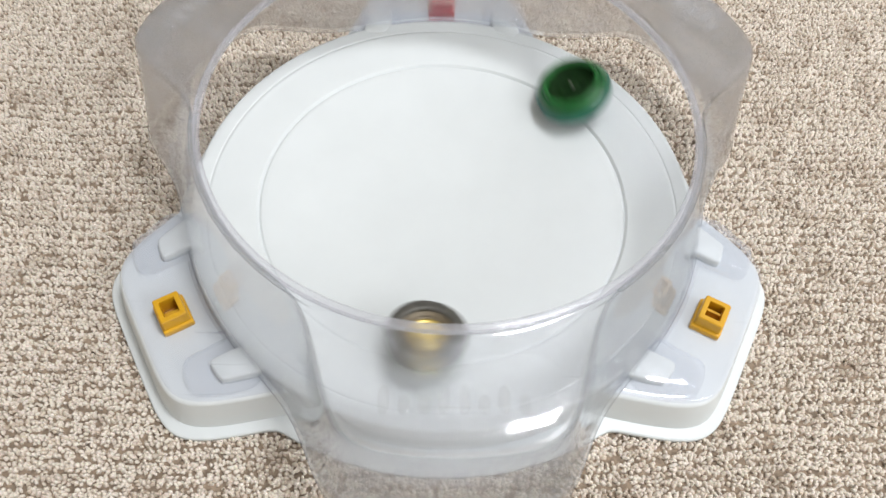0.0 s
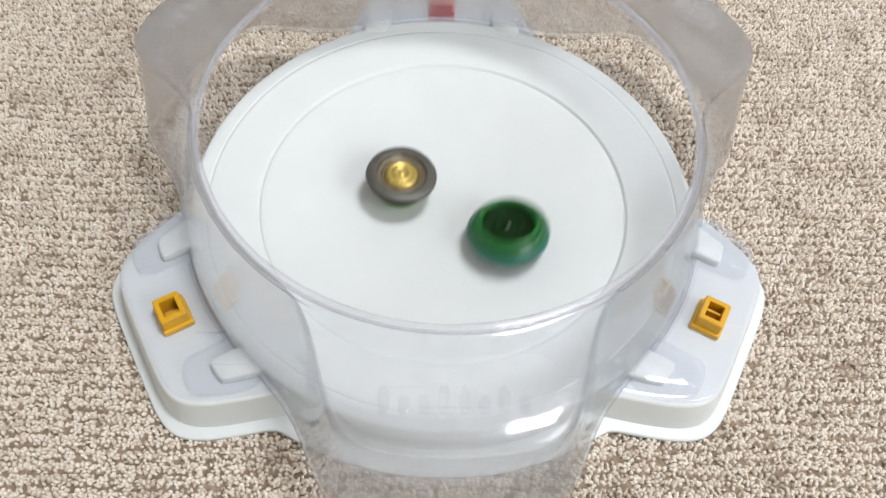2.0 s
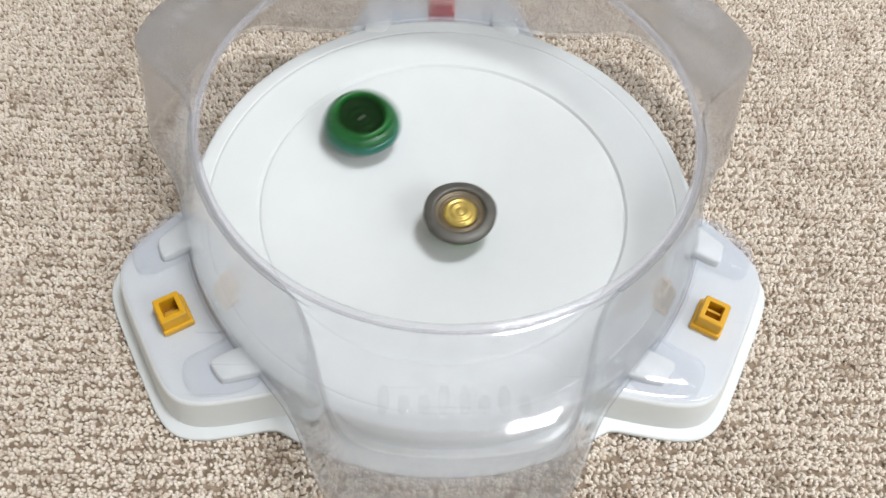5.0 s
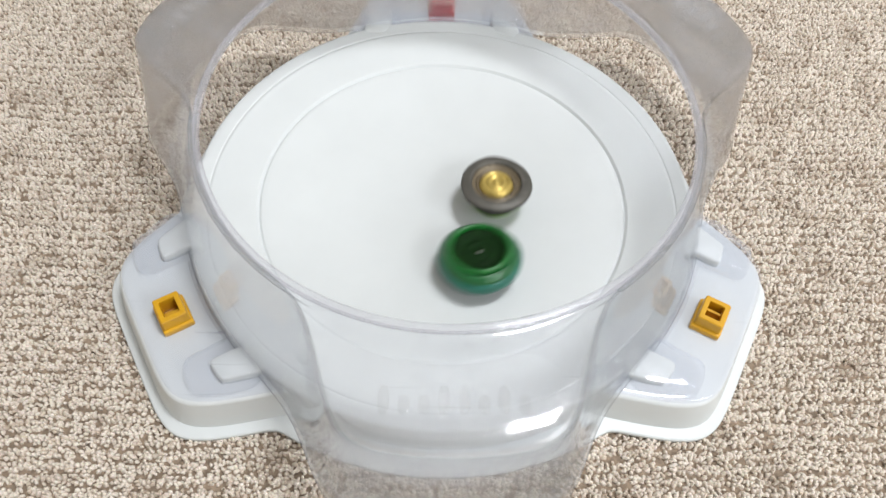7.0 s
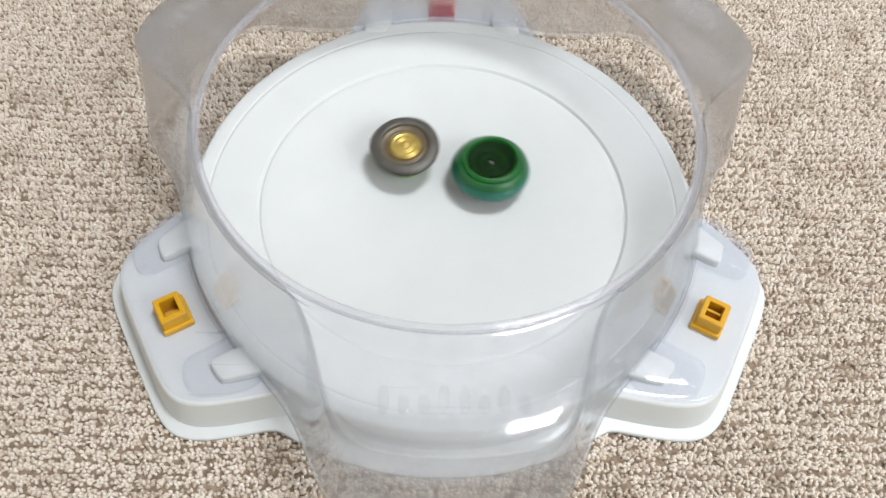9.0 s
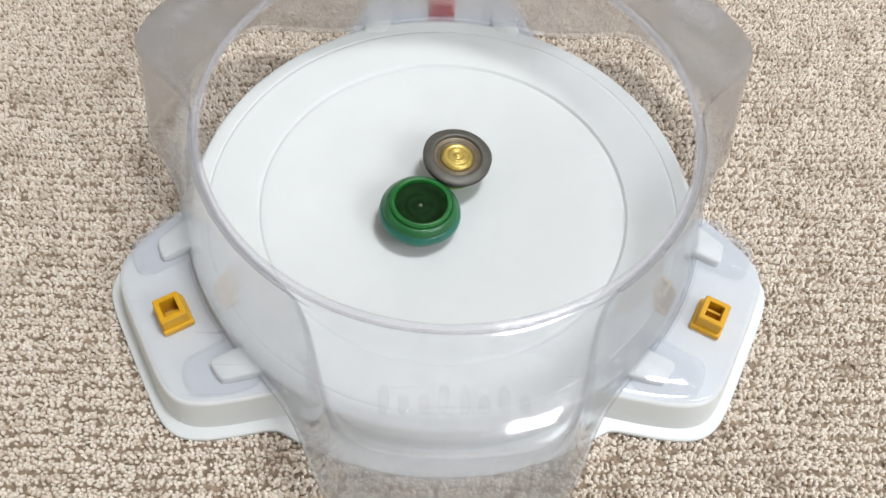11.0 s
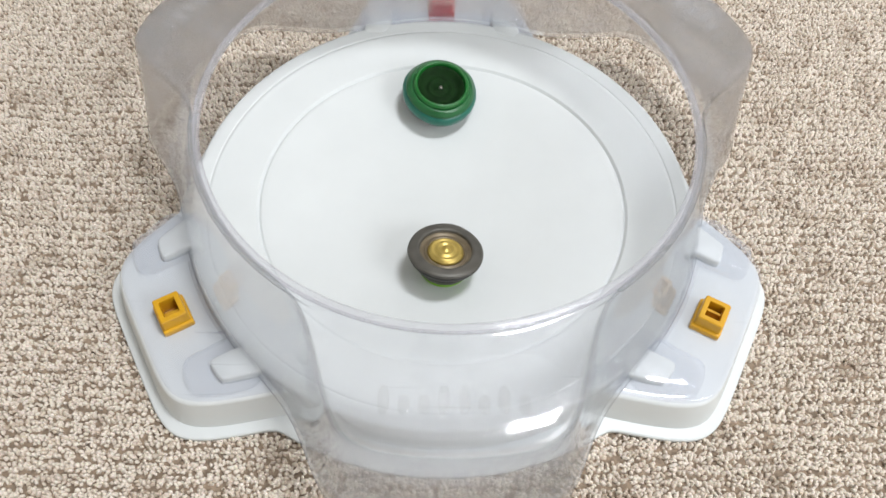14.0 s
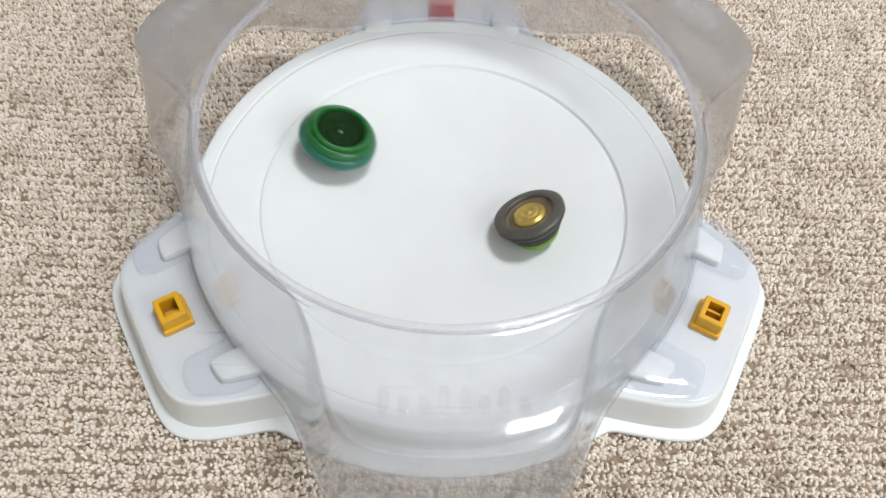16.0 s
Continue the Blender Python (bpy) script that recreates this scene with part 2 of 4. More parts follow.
# ---- carpet ----
def carpet():
    """Looped pile: thousands of small uneven tufts in wavy rows."""
    rng = np.random.default_rng(4)
    px, py = 0.0080, 0.0074
    xs = np.arange(-0.43, 0.43, px)
    ys = np.arange(-0.23, 0.275, py)
    gx, gy = np.meshgrid(xs, ys)
    gx = gx + rng.uniform(0, px, len(ys))[:, None]
    tx, ty = gx.ravel(), gy.ravel()
    tx = tx + rng.normal(0, 0.0008, tx.size)
    ty = ty + rng.normal(0, 0.0004, tx.size) + 0.0012 * np.sin(tx * 60 + ty * 25)
    keep = np.hypot(tx, ty) > 0.146
    tx, ty = tx[keep], ty[keep]
    loops_each = 11
    spin = rng.uniform(0, 6.28, tx.size)
    rise = rng.normal(0, 0.0003, tx.size)
    px_, py_, pz_ = [], [], []
    for j in range(loops_each):
        inner = j < 4
        ang = spin + (j * math.pi / 2 if inner else 0.4 + (j - 4) * 2 * math.pi / 7) + rng.normal(0, 0.22, tx.size)
        far = rng.uniform(0.0008, 0.0017, tx.size) if inner else rng.uniform(0.0025, 0.0039, tx.size)
        px_.append(tx + far * 1.22 * np.cos(ang))
        py_.append(ty + far * 0.86 * np.sin(ang))
        pz_.append((0.0044 if inner else 0.0036) + rise + rng.normal(0, 0.0004, tx.size))
    x, y, height = np.concatenate(px_), np.concatenate(py_), np.concatenate(pz_)
    k = x.size
    length = rng.uniform(0.0011, 0.0020, k)
    width = rng.uniform(0.0010, 0.0015, k)
    turn = rng.normal(0, 0.6, k)
    lean_x, lean_y = rng.normal(0, 0.0007, k), rng.normal(0, 0.0007, k)
    side = 6
    a = np.arange(side) * 2 * math.pi / side
    unit = [(math.cos(t), math.sin(t), 0.0) for t in a]
    unit += [(0.92 * math.cos(t + 0.2), 0.92 * math.sin(t + 0.2), 0.55) for t in a]
    unit += [(0.55 * math.cos(t + 0.4), 0.55 * math.sin(t + 0.4), 0.9) for t in a]
    unit.append((0.0, 0.0, 1.0))
    u = np.array(unit)
    ux, uy, uz = u[:, 0], u[:, 1], u[:, 2]
    wob = 1 + 0.22 * rng.normal(0, 1, (k, len(u)))
    lx, ly = ux * length[:, None] * wob, uy * width[:, None] * wob
    c, s = np.cos(turn)[:, None], np.sin(turn)[:, None]
    vx = x[:, None] + lx * c - ly * s + lean_x[:, None] * uz
    vy = y[:, None] + lx * s + ly * c + lean_y[:, None] * uz
    vz = uz * height[:, None] - 0.0026
    verts = np.stack([vx, vy, vz], -1).reshape(-1, 3).astype(np.float32)
    quads = [(r * side + i, r * side + (i + 1) % side, (r + 1) * side + (i + 1) % side, (r + 1) * side + i)
             for r in range(2) for i in range(side)]
    tris = [(2 * side + i, 2 * side + (i + 1) % side, 3 * side) for i in range(side)]
    loops = np.array([v for f in quads + tris for v in f])
    sizes = np.array([4] * len(quads) + [3] * len(tris))
    base = (np.arange(k) * len(u))[:, None]
    all_loops = (loops[None, :] + base).ravel().astype(np.int32)
    totals = np.tile(sizes, k)
    starts = np.concatenate([[0], np.cumsum(totals)[:-1]]).astype(np.int32)
    me = bpy.data.meshes.new("carpet_pile")
    me.vertices.add(len(verts))
    me.vertices.foreach_set("co", verts.ravel())
    me.loops.add(len(all_loops))
    me.loops.foreach_set("vertex_index", all_loops)
    me.polygons.add(len(totals))
    me.polygons.foreach_set("loop_start", starts)
    me.update(calc_edges=True)
    me.shade_smooth()
    me.materials.append(PILE)
    tagged(new("carpet_pile", me), "beige and brown looped carpet pile in uneven rows", "carpet", kind="stuff")


carpet()


# ---- arena ----
RIM_R, RIM_Z = 0.139, 0.111
EDGE_R, EDGE_Z = 0.161, 0.032
WALL_LOW = 0.028


def bowl_z(r):
    return 0.012 + 0.0135 * (r / 0.12) ** 2 if r < 0.12 else 0.0255 + 0.0065 * (r - 0.12) / 0.041


def near_turn(a, centres):
    """Signed angle from the nearest of the centres, in degrees."""
    return min(((a - c + 180) % 360 - 180 for c in centres), key=abs)


WINGS = (90, 210, 330)
BULGES = (270, 30, 150)


def spade(d, reach, side, slope, n, arched=False):
    """Radius of a blunt tongue at d degrees from its axis: its end lies at reach, straight or arched round the centre,
    its sides lie `side` from the centre and close in by `slope` degrees; n rounds the corners."""
    c, s = math.cos(radians(d)), abs(math.sin(radians(d)))
    if c <= 0.05:
        return 0.0
    flank = (s * math.cos(radians(slope)) + c * math.sin(radians(slope))) / side
    return (((1 if arched else c) / reach) ** n + flank ** n) ** (-1 / n)


def plateau_r(a, grow=0.0):
    return spade(near_turn(a, WINGS), 0.2035 + grow, 0.1133 + grow, 17.2, 15)


def flange_r(a, grow=0.0):
    """Outline of the ground flange: a disc with three blunt wings."""
    return soft_max(spade(near_turn(a, WINGS), 0.2140 + grow, 0.1247 + grow, 17.2, 15), 0.1775 + grow, 90.0)


def angle_ring(n=720):
    return [360.0 * i / n for i in range(n)]


def arena():
    thing = tagged(new("toy_arena"), "round white toy battle arena with clear plastic guard standing on carpet", "toy arena")
    bowl_part(thing)
    guard_part(thing)
    pads(thing)
    return thing


def polar_strip(bm, rings):
    n = len(rings[0])
    for p, q in zip(rings, rings[1:]):
        for i in range(n):
            j = (i + 1) % n
            bm.faces.new((p[i], q[i], q[j], p[j]))


def bowl_part(thing):
    # dish
    prof = [(0.0, bowl_z(0))]
    prof += [(r, bowl_z(r)) for r in (0.01, 0.02, 0.03, 0.04, 0.05, 0.06, 0.07, 0.08, 0.09, 0.1, 0.108, 0.114, 0.1175)]
    g = bowl_z(0.12)
    prof += [(0.1182, g - 0.0006), (0.1190, g - 0.0018), (0.1197, g - 0.0016), (0.1203, g + 0.0003), (0.1213, g + 0.0006)]
    prof += [(0.130, bowl_z(0.130)), (0.142, bowl_z(0.142)), (0.149, bowl_z(0.149)), (0.1506, bowl_z(0.1506))]
    prof += [(0.1509, bowl_z(0.1509) - 0.0004), (0.1513, bowl_z(0.1513) - 0.0004), (0.1516, bowl_z(0.1516)), (0.1522, bowl_z(0.1522)), (0.1565, bowl_z(0.1565)), (0.1586, bowl_z(0.1586))]
    prof += [(0.1598, EDGE_Z - 0.0002), (0.1607, EDGE_Z - 0.0006), (0.1612, EDGE_Z - 0.0016), (0.1614, EDGE_Z - 0.003), (0.1616, 0.020), (0.1618, 0.002)]
    part("dish", lathe(prof, 192), WHITE, thing, "smooth white shallow battle dish with ring grooves")
    # ground flange following the outline
    bm = bmesh.new()
    angs = angle_ring()

    def ring(grow, z):
        return [bm.verts.new((flange_r(a, grow) * math.cos(radians(a)), flange_r(a, grow) * math.sin(radians(a)), z)) for a in angs]
    rr = [ring(-0.022, 0.0036), ring(-0.006, 0.0035), ring(-0.0014, 0.0034), ring(-0.0005, 0.0031), ring(-0.0001, 0.0024), ring(0.0, 0.0004), ring(-0.022, 0.0003)]
    polar_strip(bm, rr)
    part("flange", bm, WHITE, thing, "thin white flange lying on the carpet")
    # wing plateaus, each with two raised tabs that grow out of the dish
    for c in WINGS:
        bm = bmesh.new()
        half = [c - 30 + 60 * i / 160 for i in range(161)]
        rings = []
        for kind, grow, z in (("in", 0, 0.0262), ("out", -0.004, 0.0262), ("out", -0.0012, 0.0259), ("out", 0.0, 0.0248), ("out", 0.0004, 0.0236), ("out", 0.0048, 0.0030)):
            rad = [0.1585 if kind == "in" else max(plateau_r(a, grow), 0.159) for a in half]
            rings.append([bm.verts.new((r * math.cos(radians(a)), r * math.sin(radians(a)), z)) for r, a in zip(rad, half)])
        for p, q in zip(rings, rings[1:]):
            for i in range(160):
                bm.faces.new((p[i], q[i], q[i + 1], p[i + 1]))
        bmesh.ops.remove_doubles(bm, verts=bm.verts[:], dist=1e-6)
        part("wing", bm, WHITE, thing, "white side wing of the arena base")
        for s in (-1, 1):
            bm = bmesh.new()
            raised_block(bm, [(0.1480, 0.0385), (0.1715, 0.0375), (0.1752, 0.0395), (0.1735, 0.0520), (0.1700, 0.0545), (0.1450, 0.0615)], s,
                         ((0.0, 0.0262), (0.0004, 0.0300), (0.0009, 0.0314), (0.0018, 0.0320)), Matrix.Rotation(radians(c), 4, "Z"))
            part("tab", bm, WHITE, thing, "white tab rising from the wing")


def soft_max(a, b, p=26.0):
    return (a ** p + b ** p) ** (1 / p) if a > 0 else b


def raised_block(bm, corners, side, levels, m, capped=True):
    """A low moulding on a convex plan of (u, v) corners, mirrored by side: each level is (inset, height)."""
    pts = [Vector((u, v * side)) for u, v in corners]
    # soften the plan's corners
    for _ in range(3):
        pts = [q for a, b in zip(pts, pts[1:] + pts[:1]) for q in (a.lerp(b, 0.22), a.lerp(b, 0.78))]
    mid = sum(pts, Vector((0, 0))) / len(pts)
    rings = [[bm.verts.new(m @ Vector((*(p - (p - mid).normalized() * inset), z))) for p in pts] for inset, z in levels]
    n = len(pts)
    for p, q in zip(rings, rings[1:]):
        for i in range(n):
            bm.faces.new((p[i], p[(i + 1) % n], q[(i + 1) % n], q[i]))
    if capped:
        bm.faces.new(rings[-1])


def guard_part(thing):
    """Clear guard: a round lip, a flaring ring wall over the wings, and three deep pockets."""
    bm = bmesh.new()
    angs = angle_ring(900)
    rows = []
    for a in angs:
        d = near_turn(a, BULGES)
        col = [(RIM_R + 0.0012, RIM_Z - 0.0025), (RIM_R + 0.0018, RIM_Z - 0.0030)]
        roof = spade(d, 0.1995, 0.0947, 11.9, 15, True)
        # roof of the pocket and its rounded outer edge: (height, ring radius, share of the reach)
        for z, r0, f in ((0.1080, 0.1410, 0.06), (0.1085, 0.1411, 0.14), (0.1090, 0.1412, 0.35), (0.1092, 0.1413, 0.58), (0.1089, 0.1414, 0.74), (0.1083, 0.1415, 0.85),
                         (0.1073, 0.1417, 0.915), (0.1056, 0.1421, 0.96), (0.1032, 0.1427, 0.986), (0.1000, 0.1436, 1.0)):
            reach = RIM_R + 0.003 + (soft_max(roof, r0, 18.0) - RIM_R - 0.003) * f
            col.append((max(reach, r0), z))
        # outside, flaring down to the level of the wing plate
        foot = WALL_LOW - 0.004 * math.exp(-(d / 9) ** 2)
        for t in (0.06, 0.14, 0.25, 0.4, 0.55, 0.7, 0.82, 0.92, 1.0):
            z = 0.1000 + (foot - 0.1000) * t
            k = (0.1000 - z) / 0.1
            col.append((soft_max(spade(d, 0.1995 + 0.0130 * k, 0.0947 + 0.0160 * k, 11.9, 15, True), 0.1436 + 0.0274 * k, 18.0 - 9.0 * t), z))
        rows.append(col)
    rings = []
    for k in range(len(rows[0])):
        rings.append([bm.verts.new((col[k][0] * math.cos(radians(a)), col[k][0] * math.sin(radians(a)), col[k][1])) for col, a in zip(rows, angs)])
    polar_strip(bm, rings)
    guard = part("guard", bm, CLEAR, thing, "clear plastic guard wall with three deep pockets")
    guard.location = (0.0009, 0.0012, 0.0)
    sol = guard.modifiers.new("thickness", "SOLIDIFY")
    sol.thickness, sol.offset = 0.0016, -1
    # rolled lip
    lip = [(RIM_R - 0.0016, RIM_Z - 0.0032), (RIM_R - 0.0020, RIM_Z - 0.0008), (RIM_R - 0.0012, RIM_Z), (RIM_R + 0.0010, RIM_Z),
           (RIM_R + 0.0022, RIM_Z - 0.0008), (RIM_R + 0.0026, RIM_Z - 0.0030), (RIM_R + 0.0008, RIM_Z - 0.0036)]
    part("lip", lathe(lip, 192, closed=True), CLEAR_EDGE, guard, "rolled clear rim round the opening")
    # clear cover plate over each wing with its two raised covers
    for c in WINGS:
        bm = bmesh.new()
        span = [c - 27 + 54 * i / 120 for i in range(121)]
        rings = []
        for inner, grow, z in ((True, 0, 0.0266), (True, 0, 0.0282), (False, -0.0022, 0.0282), (False, -0.0008, 0.0278), (False, -0.0002, 0.0266)):
            rad = [0.1605 if inner else max(plateau_r(a, grow), 0.1610) for a in span]
            rings.append([bm.verts.new((r * math.cos(radians(a)), r * math.sin(radians(a)), z)) for r, a in zip(rad, span)])
        for p, q in zip(rings, rings[1:]):
            for i in range(120):
                bm.faces.new((p[i], q[i], q[i + 1], p[i + 1]))
        part("wing_plate", bm, CLEAR_PLATE, guard, "clear plate lying over the white wing")
        for s in (-1, 1):
            bm = bmesh.new()
            raised_block(bm, [(0.1540, 0.0310), (0.1700, 0.0318), (0.1905, 0.0325), (0.1905, 0.0520), (0.1860, 0.0560), (0.1530, 0.0680)], s,
                         ((-0.0008, 0.0284), (0.0, 0.0292), (0.0012, 0.0340), (0.0016, 0.0362), (0.0024, 0.0374), (0.0038, 0.0378)), Matrix.Rotation(radians(c), 4, "Z"))
            part("tab_cover", bm, CLEAR_COVER, guard, "clear moulded cover over the white tab")
        # rounded foot where the wall meets the plate
        bm = bmesh.new()
        span = [c - 10.5 + 21 * i / 60 for i in range(61)]
        rings = [[bm.verts.new((r * math.cos(radians(a)), r * math.sin(radians(a)), z)) for a in span]
                 for r, z in ((0.1622, 0.0315), (0.1630, 0.0296), (0.1645, 0.0286), (0.1662, 0.0283))]
        for p, q in zip(rings, rings[1:]):
            for i in range(60):
                bm.faces.new((p[i], q[i], q[i + 1], p[i + 1]))
        part("foot", bm, CLEAR_EDGE, guard, "rounded clear foot of the guard wall")
    # raised marks stand as plain bars on each pocket roof
    for c in BULGES:
        for i in range(8):
            bm = bmesh.new()
            top = 0.1668 if i in (0, 3, 4, 6) else 0.1712
            v = (i - 3.5) * 0.0088
            raised_block(bm, [(top, v - 0.0026), (0.1797, v - 0.0026), (0.1797, v + 0.0026), (top, v + 0.0026)], 1,
                         ((0.0, 0.1089), (0.0001, 0.1096), (0.0005, 0.1100), (0.0011, 0.1101)), Matrix.Rotation(radians(c), 4, "Z"))
            part("raised_mark", bm, CLEAR_MARK, guard)


def pads(thing):
    for c, mat, word in ((210, ORANGE, "orange"), (330, ORANGE, "orange"), (90, RED, "red")):
        bm = bmesh.new()

        def loop(hx, hy, z, r=0.0012):
            pts = []
            for k, (sx, sy) in enumerate(((1, 1), (-1, 1), (-1, -1), (1, -1))):
                for j in range(4):
                    ang = (k + j / 3) * math.pi / 2
                    pts.append(bm.verts.new((sx * (hx - r) + r * math.cos(ang), sy * (hy - r) + r * math.sin(ang), z)))
            return pts
        top = 0.0125
        ls = [loop(0.0090, 0.0104, 0.0), loop(0.0089, 0.0103, 0.0036), loop(0.0083, 0.0097, 0.0042), loop(0.0079, 0.0088, 0.0043),
              loop(0.0078, 0.0087, 0.0048), loop(0.0075, 0.0084, top - 0.0006), loop(0.0069, 0.0078, top), loop(0.0047, 0.0054, top, 0.0006),
              loop(0.0044, 0.0051, top - 0.0006, 0.0006), loop(0.0043, 0.0050, 0.0006, 0.0006)]
        for p, q in zip(ls, ls[1:]):
            for i in range(16):
                bm.faces.new((p[i], q[i], q[(i + 1) % 16], p[(i + 1) % 16]))
        bm.faces.new(ls[-1])
        pad = part("socket", bm, mat, thing, word + " hollow plastic socket on the wing", False)
        pad.matrix_local = Matrix.Rotation(radians(c), 4, "Z") @ pose(0.1815, 0, 0.0264)
        bm = bmesh.new()
        add_box(bm, (0.0086, 0.0018, 0.0075), (0.0, 0.0018, 0.0046), 0, 0.0003)
        part("cross_bar", bm, mat, pad, "", False)


arena()


# ---- spinning tops ----
DROP = 0.0060
GRAY_DROP = 0.0030


def turned(profile, wide, *more, drop=DROP):
    """A lathed piece of a top: the body hangs low over its short tip."""
    return lathe([(r * wide, z if z < 0.003 else max(0.0022, z - drop)) for r, z in profile], *more)


def make_green_top():
    t = tagged(new("spinning_top"), "green and teal plastic spinning top with dark recessed centre", "spinning top", "spinning tops in the arena")
    ring = [(0.0148, 0.0262), (0.0152, 0.0300), (0.0157, 0.0314), (0.0164, 0.0318), (0.0171, 0.0314), (0.0179, 0.0300), (0.0182, 0.0285), (0.0150, 0.0260)]
    part("rim_ring", turned(ring, 1.09, 96), GREEN_RIM, t, "bright green raised rim")
    slope = [(0.0150, 0.0262), (0.0182, 0.0286), (0.0188, 0.0290), (0.0194, 0.0288), (0.0208, 0.0275), (0.0214, 0.0263), (0.0224, 0.0254), (0.0220, 0.0242), (0.0150, 0.0235)]
    part("shoulder_ring", turned(slope, 1.09, 96, 3, 0.0002, 0.0195, True), GREEN, t, "deep green sloping shoulder")
    teal = [(0.0150, 0.0240), (0.0217, 0.0251), (0.0233, 0.0238), (0.0242, 0.0212), (0.0240, 0.0184), (0.0224, 0.0157), (0.0190, 0.0140), (0.0120, 0.0138)]
    part("outer_ring", turned(teal, 1.09, 96, 3, 0.0003, 0.021, True), TEAL, t, "teal green outer ring")
    disc = [(0.0, 0.0262), (0.0035, 0.0262), (0.0042, 0.0255), (0.0060, 0.0252), (0.0066, 0.0262), (0.0080, 0.0262), (0.0086, 0.0250), (0.0115, 0.0254), (0.0122, 0.0266), (0.0138, 0.0272), (0.0150, 0.0290), (0.0153, 0.0270), (0.0150, 0.0230), (0.0, 0.0230)]
    part("centre_disc", turned(disc, 1.09, 96), DARK, t, "black-green recessed centre")
    bolt = [(0.0, 0.0275), (0.0007, 0.0275), (0.0011, 0.0270), (0.0013, 0.0258), (0.0, 0.0255)]
    part("bolt", turned(bolt, 1.09, 24), BOLT, t, "small metal centre bolt")
    low = [(0.0, 0.0140), (0.0145, 0.0140), (0.0150, 0.0125), (0.0130, 0.0085), (0.0085, 0.0060), (0.0050, 0.0035), (0.0, 0.0033)]
    part("driver", turned(low, 1.09, 64), DARK, t, "dark lower driver")
    part("tip", turned([(0.0, 0.0040), (0.0032, 0.0036), (0.0028, 0.0008), (0.0018, 0.0), (0.0, 0.0)], 1.09, 32), GREEN, t)
    return t


def make_gray_top():
    t = tagged(new("spinning_top"), "gunmetal grey spinning top with gold stepped hub and lime driver", "spinning top", "spinning tops in the arena")
    ring = [(0.0146, 0.0252), (0.0149, 0.0268), (0.0155, 0.0274), (0.0165, 0.0275), (0.0198, 0.0268), (0.0210, 0.0263), (0.0216, 0.0256), (0.0216, 0.0250), (0.0211, 0.0245), (0.0150, 0.0236)]
    part("metal_ring", turned(ring, 1.07, 96, 3, 0.0003, 0.018, True, drop=GRAY_DROP), GUNMETAL, t, "matt gunmetal outer ring")
    dish = [(0.0, 0.0240), (0.0108, 0.0240), (0.0112, 0.0246), (0.0118, 0.0246), (0.0122, 0.0236), (0.0138, 0.0240), (0.0148, 0.0258), (0.0152, 0.0236), (0.0, 0.0225)]
    part("inner_dish", turned(dish, 1.07, 96, drop=GRAY_DROP), BRONZE, t, "brown-grey sunken inner dish")
    hub = [(0.0, 0.0276), (0.0014, 0.0276), (0.0019, 0.0266), (0.0034, 0.0265), (0.0040, 0.0275), (0.0052, 0.0274), (0.0059, 0.0264), (0.0071, 0.0263), (0.0077, 0.0269), (0.0085, 0.0268), (0.0092, 0.0257), (0.0100, 0.0253), (0.0105, 0.0238), (0.0, 0.0234)]
    part("hub", turned(hub, 1.07, 64, 6, 0.00006, 0.0070, drop=GRAY_DROP), GOLD, t, "shiny gold stepped hub")
    disc = [(0.0, 0.0216), (0.0206, 0.0249), (0.0214, 0.0243), (0.0213, 0.0231), (0.0203, 0.0213), (0.0188, 0.0194), (0.0174, 0.0180), (0.0177, 0.0168), (0.0168, 0.0150), (0.0154, 0.0140), (0.0155, 0.0128), (0.0146, 0.0113), (0.0, 0.0110)]
    part("lower_disc", turned(disc, 1.07, 96, drop=GRAY_DROP), STEEL_DARK, t, "dark steel lower disc")
    low = [(0.0, 0.0114), (0.0132, 0.0114), (0.0140, 0.0106), (0.0140, 0.0090), (0.0128, 0.0071), (0.0100, 0.0057), (0.0050, 0.0052), (0.0, 0.0052)]
    part("driver", turned(low, 1.07, 64, drop=GRAY_DROP), LIME, t, "lime green driver")
    part("tip", turned([(0.0, 0.0040), (0.0030, 0.0036), (0.0026, 0.0008), (0.0016, 0.0), (0.0, 0.0)], 1.07, 32, drop=GRAY_DROP), STEEL_DARK, t)
    return t


green_top = make_green_top()
gray_top = make_gray_top()

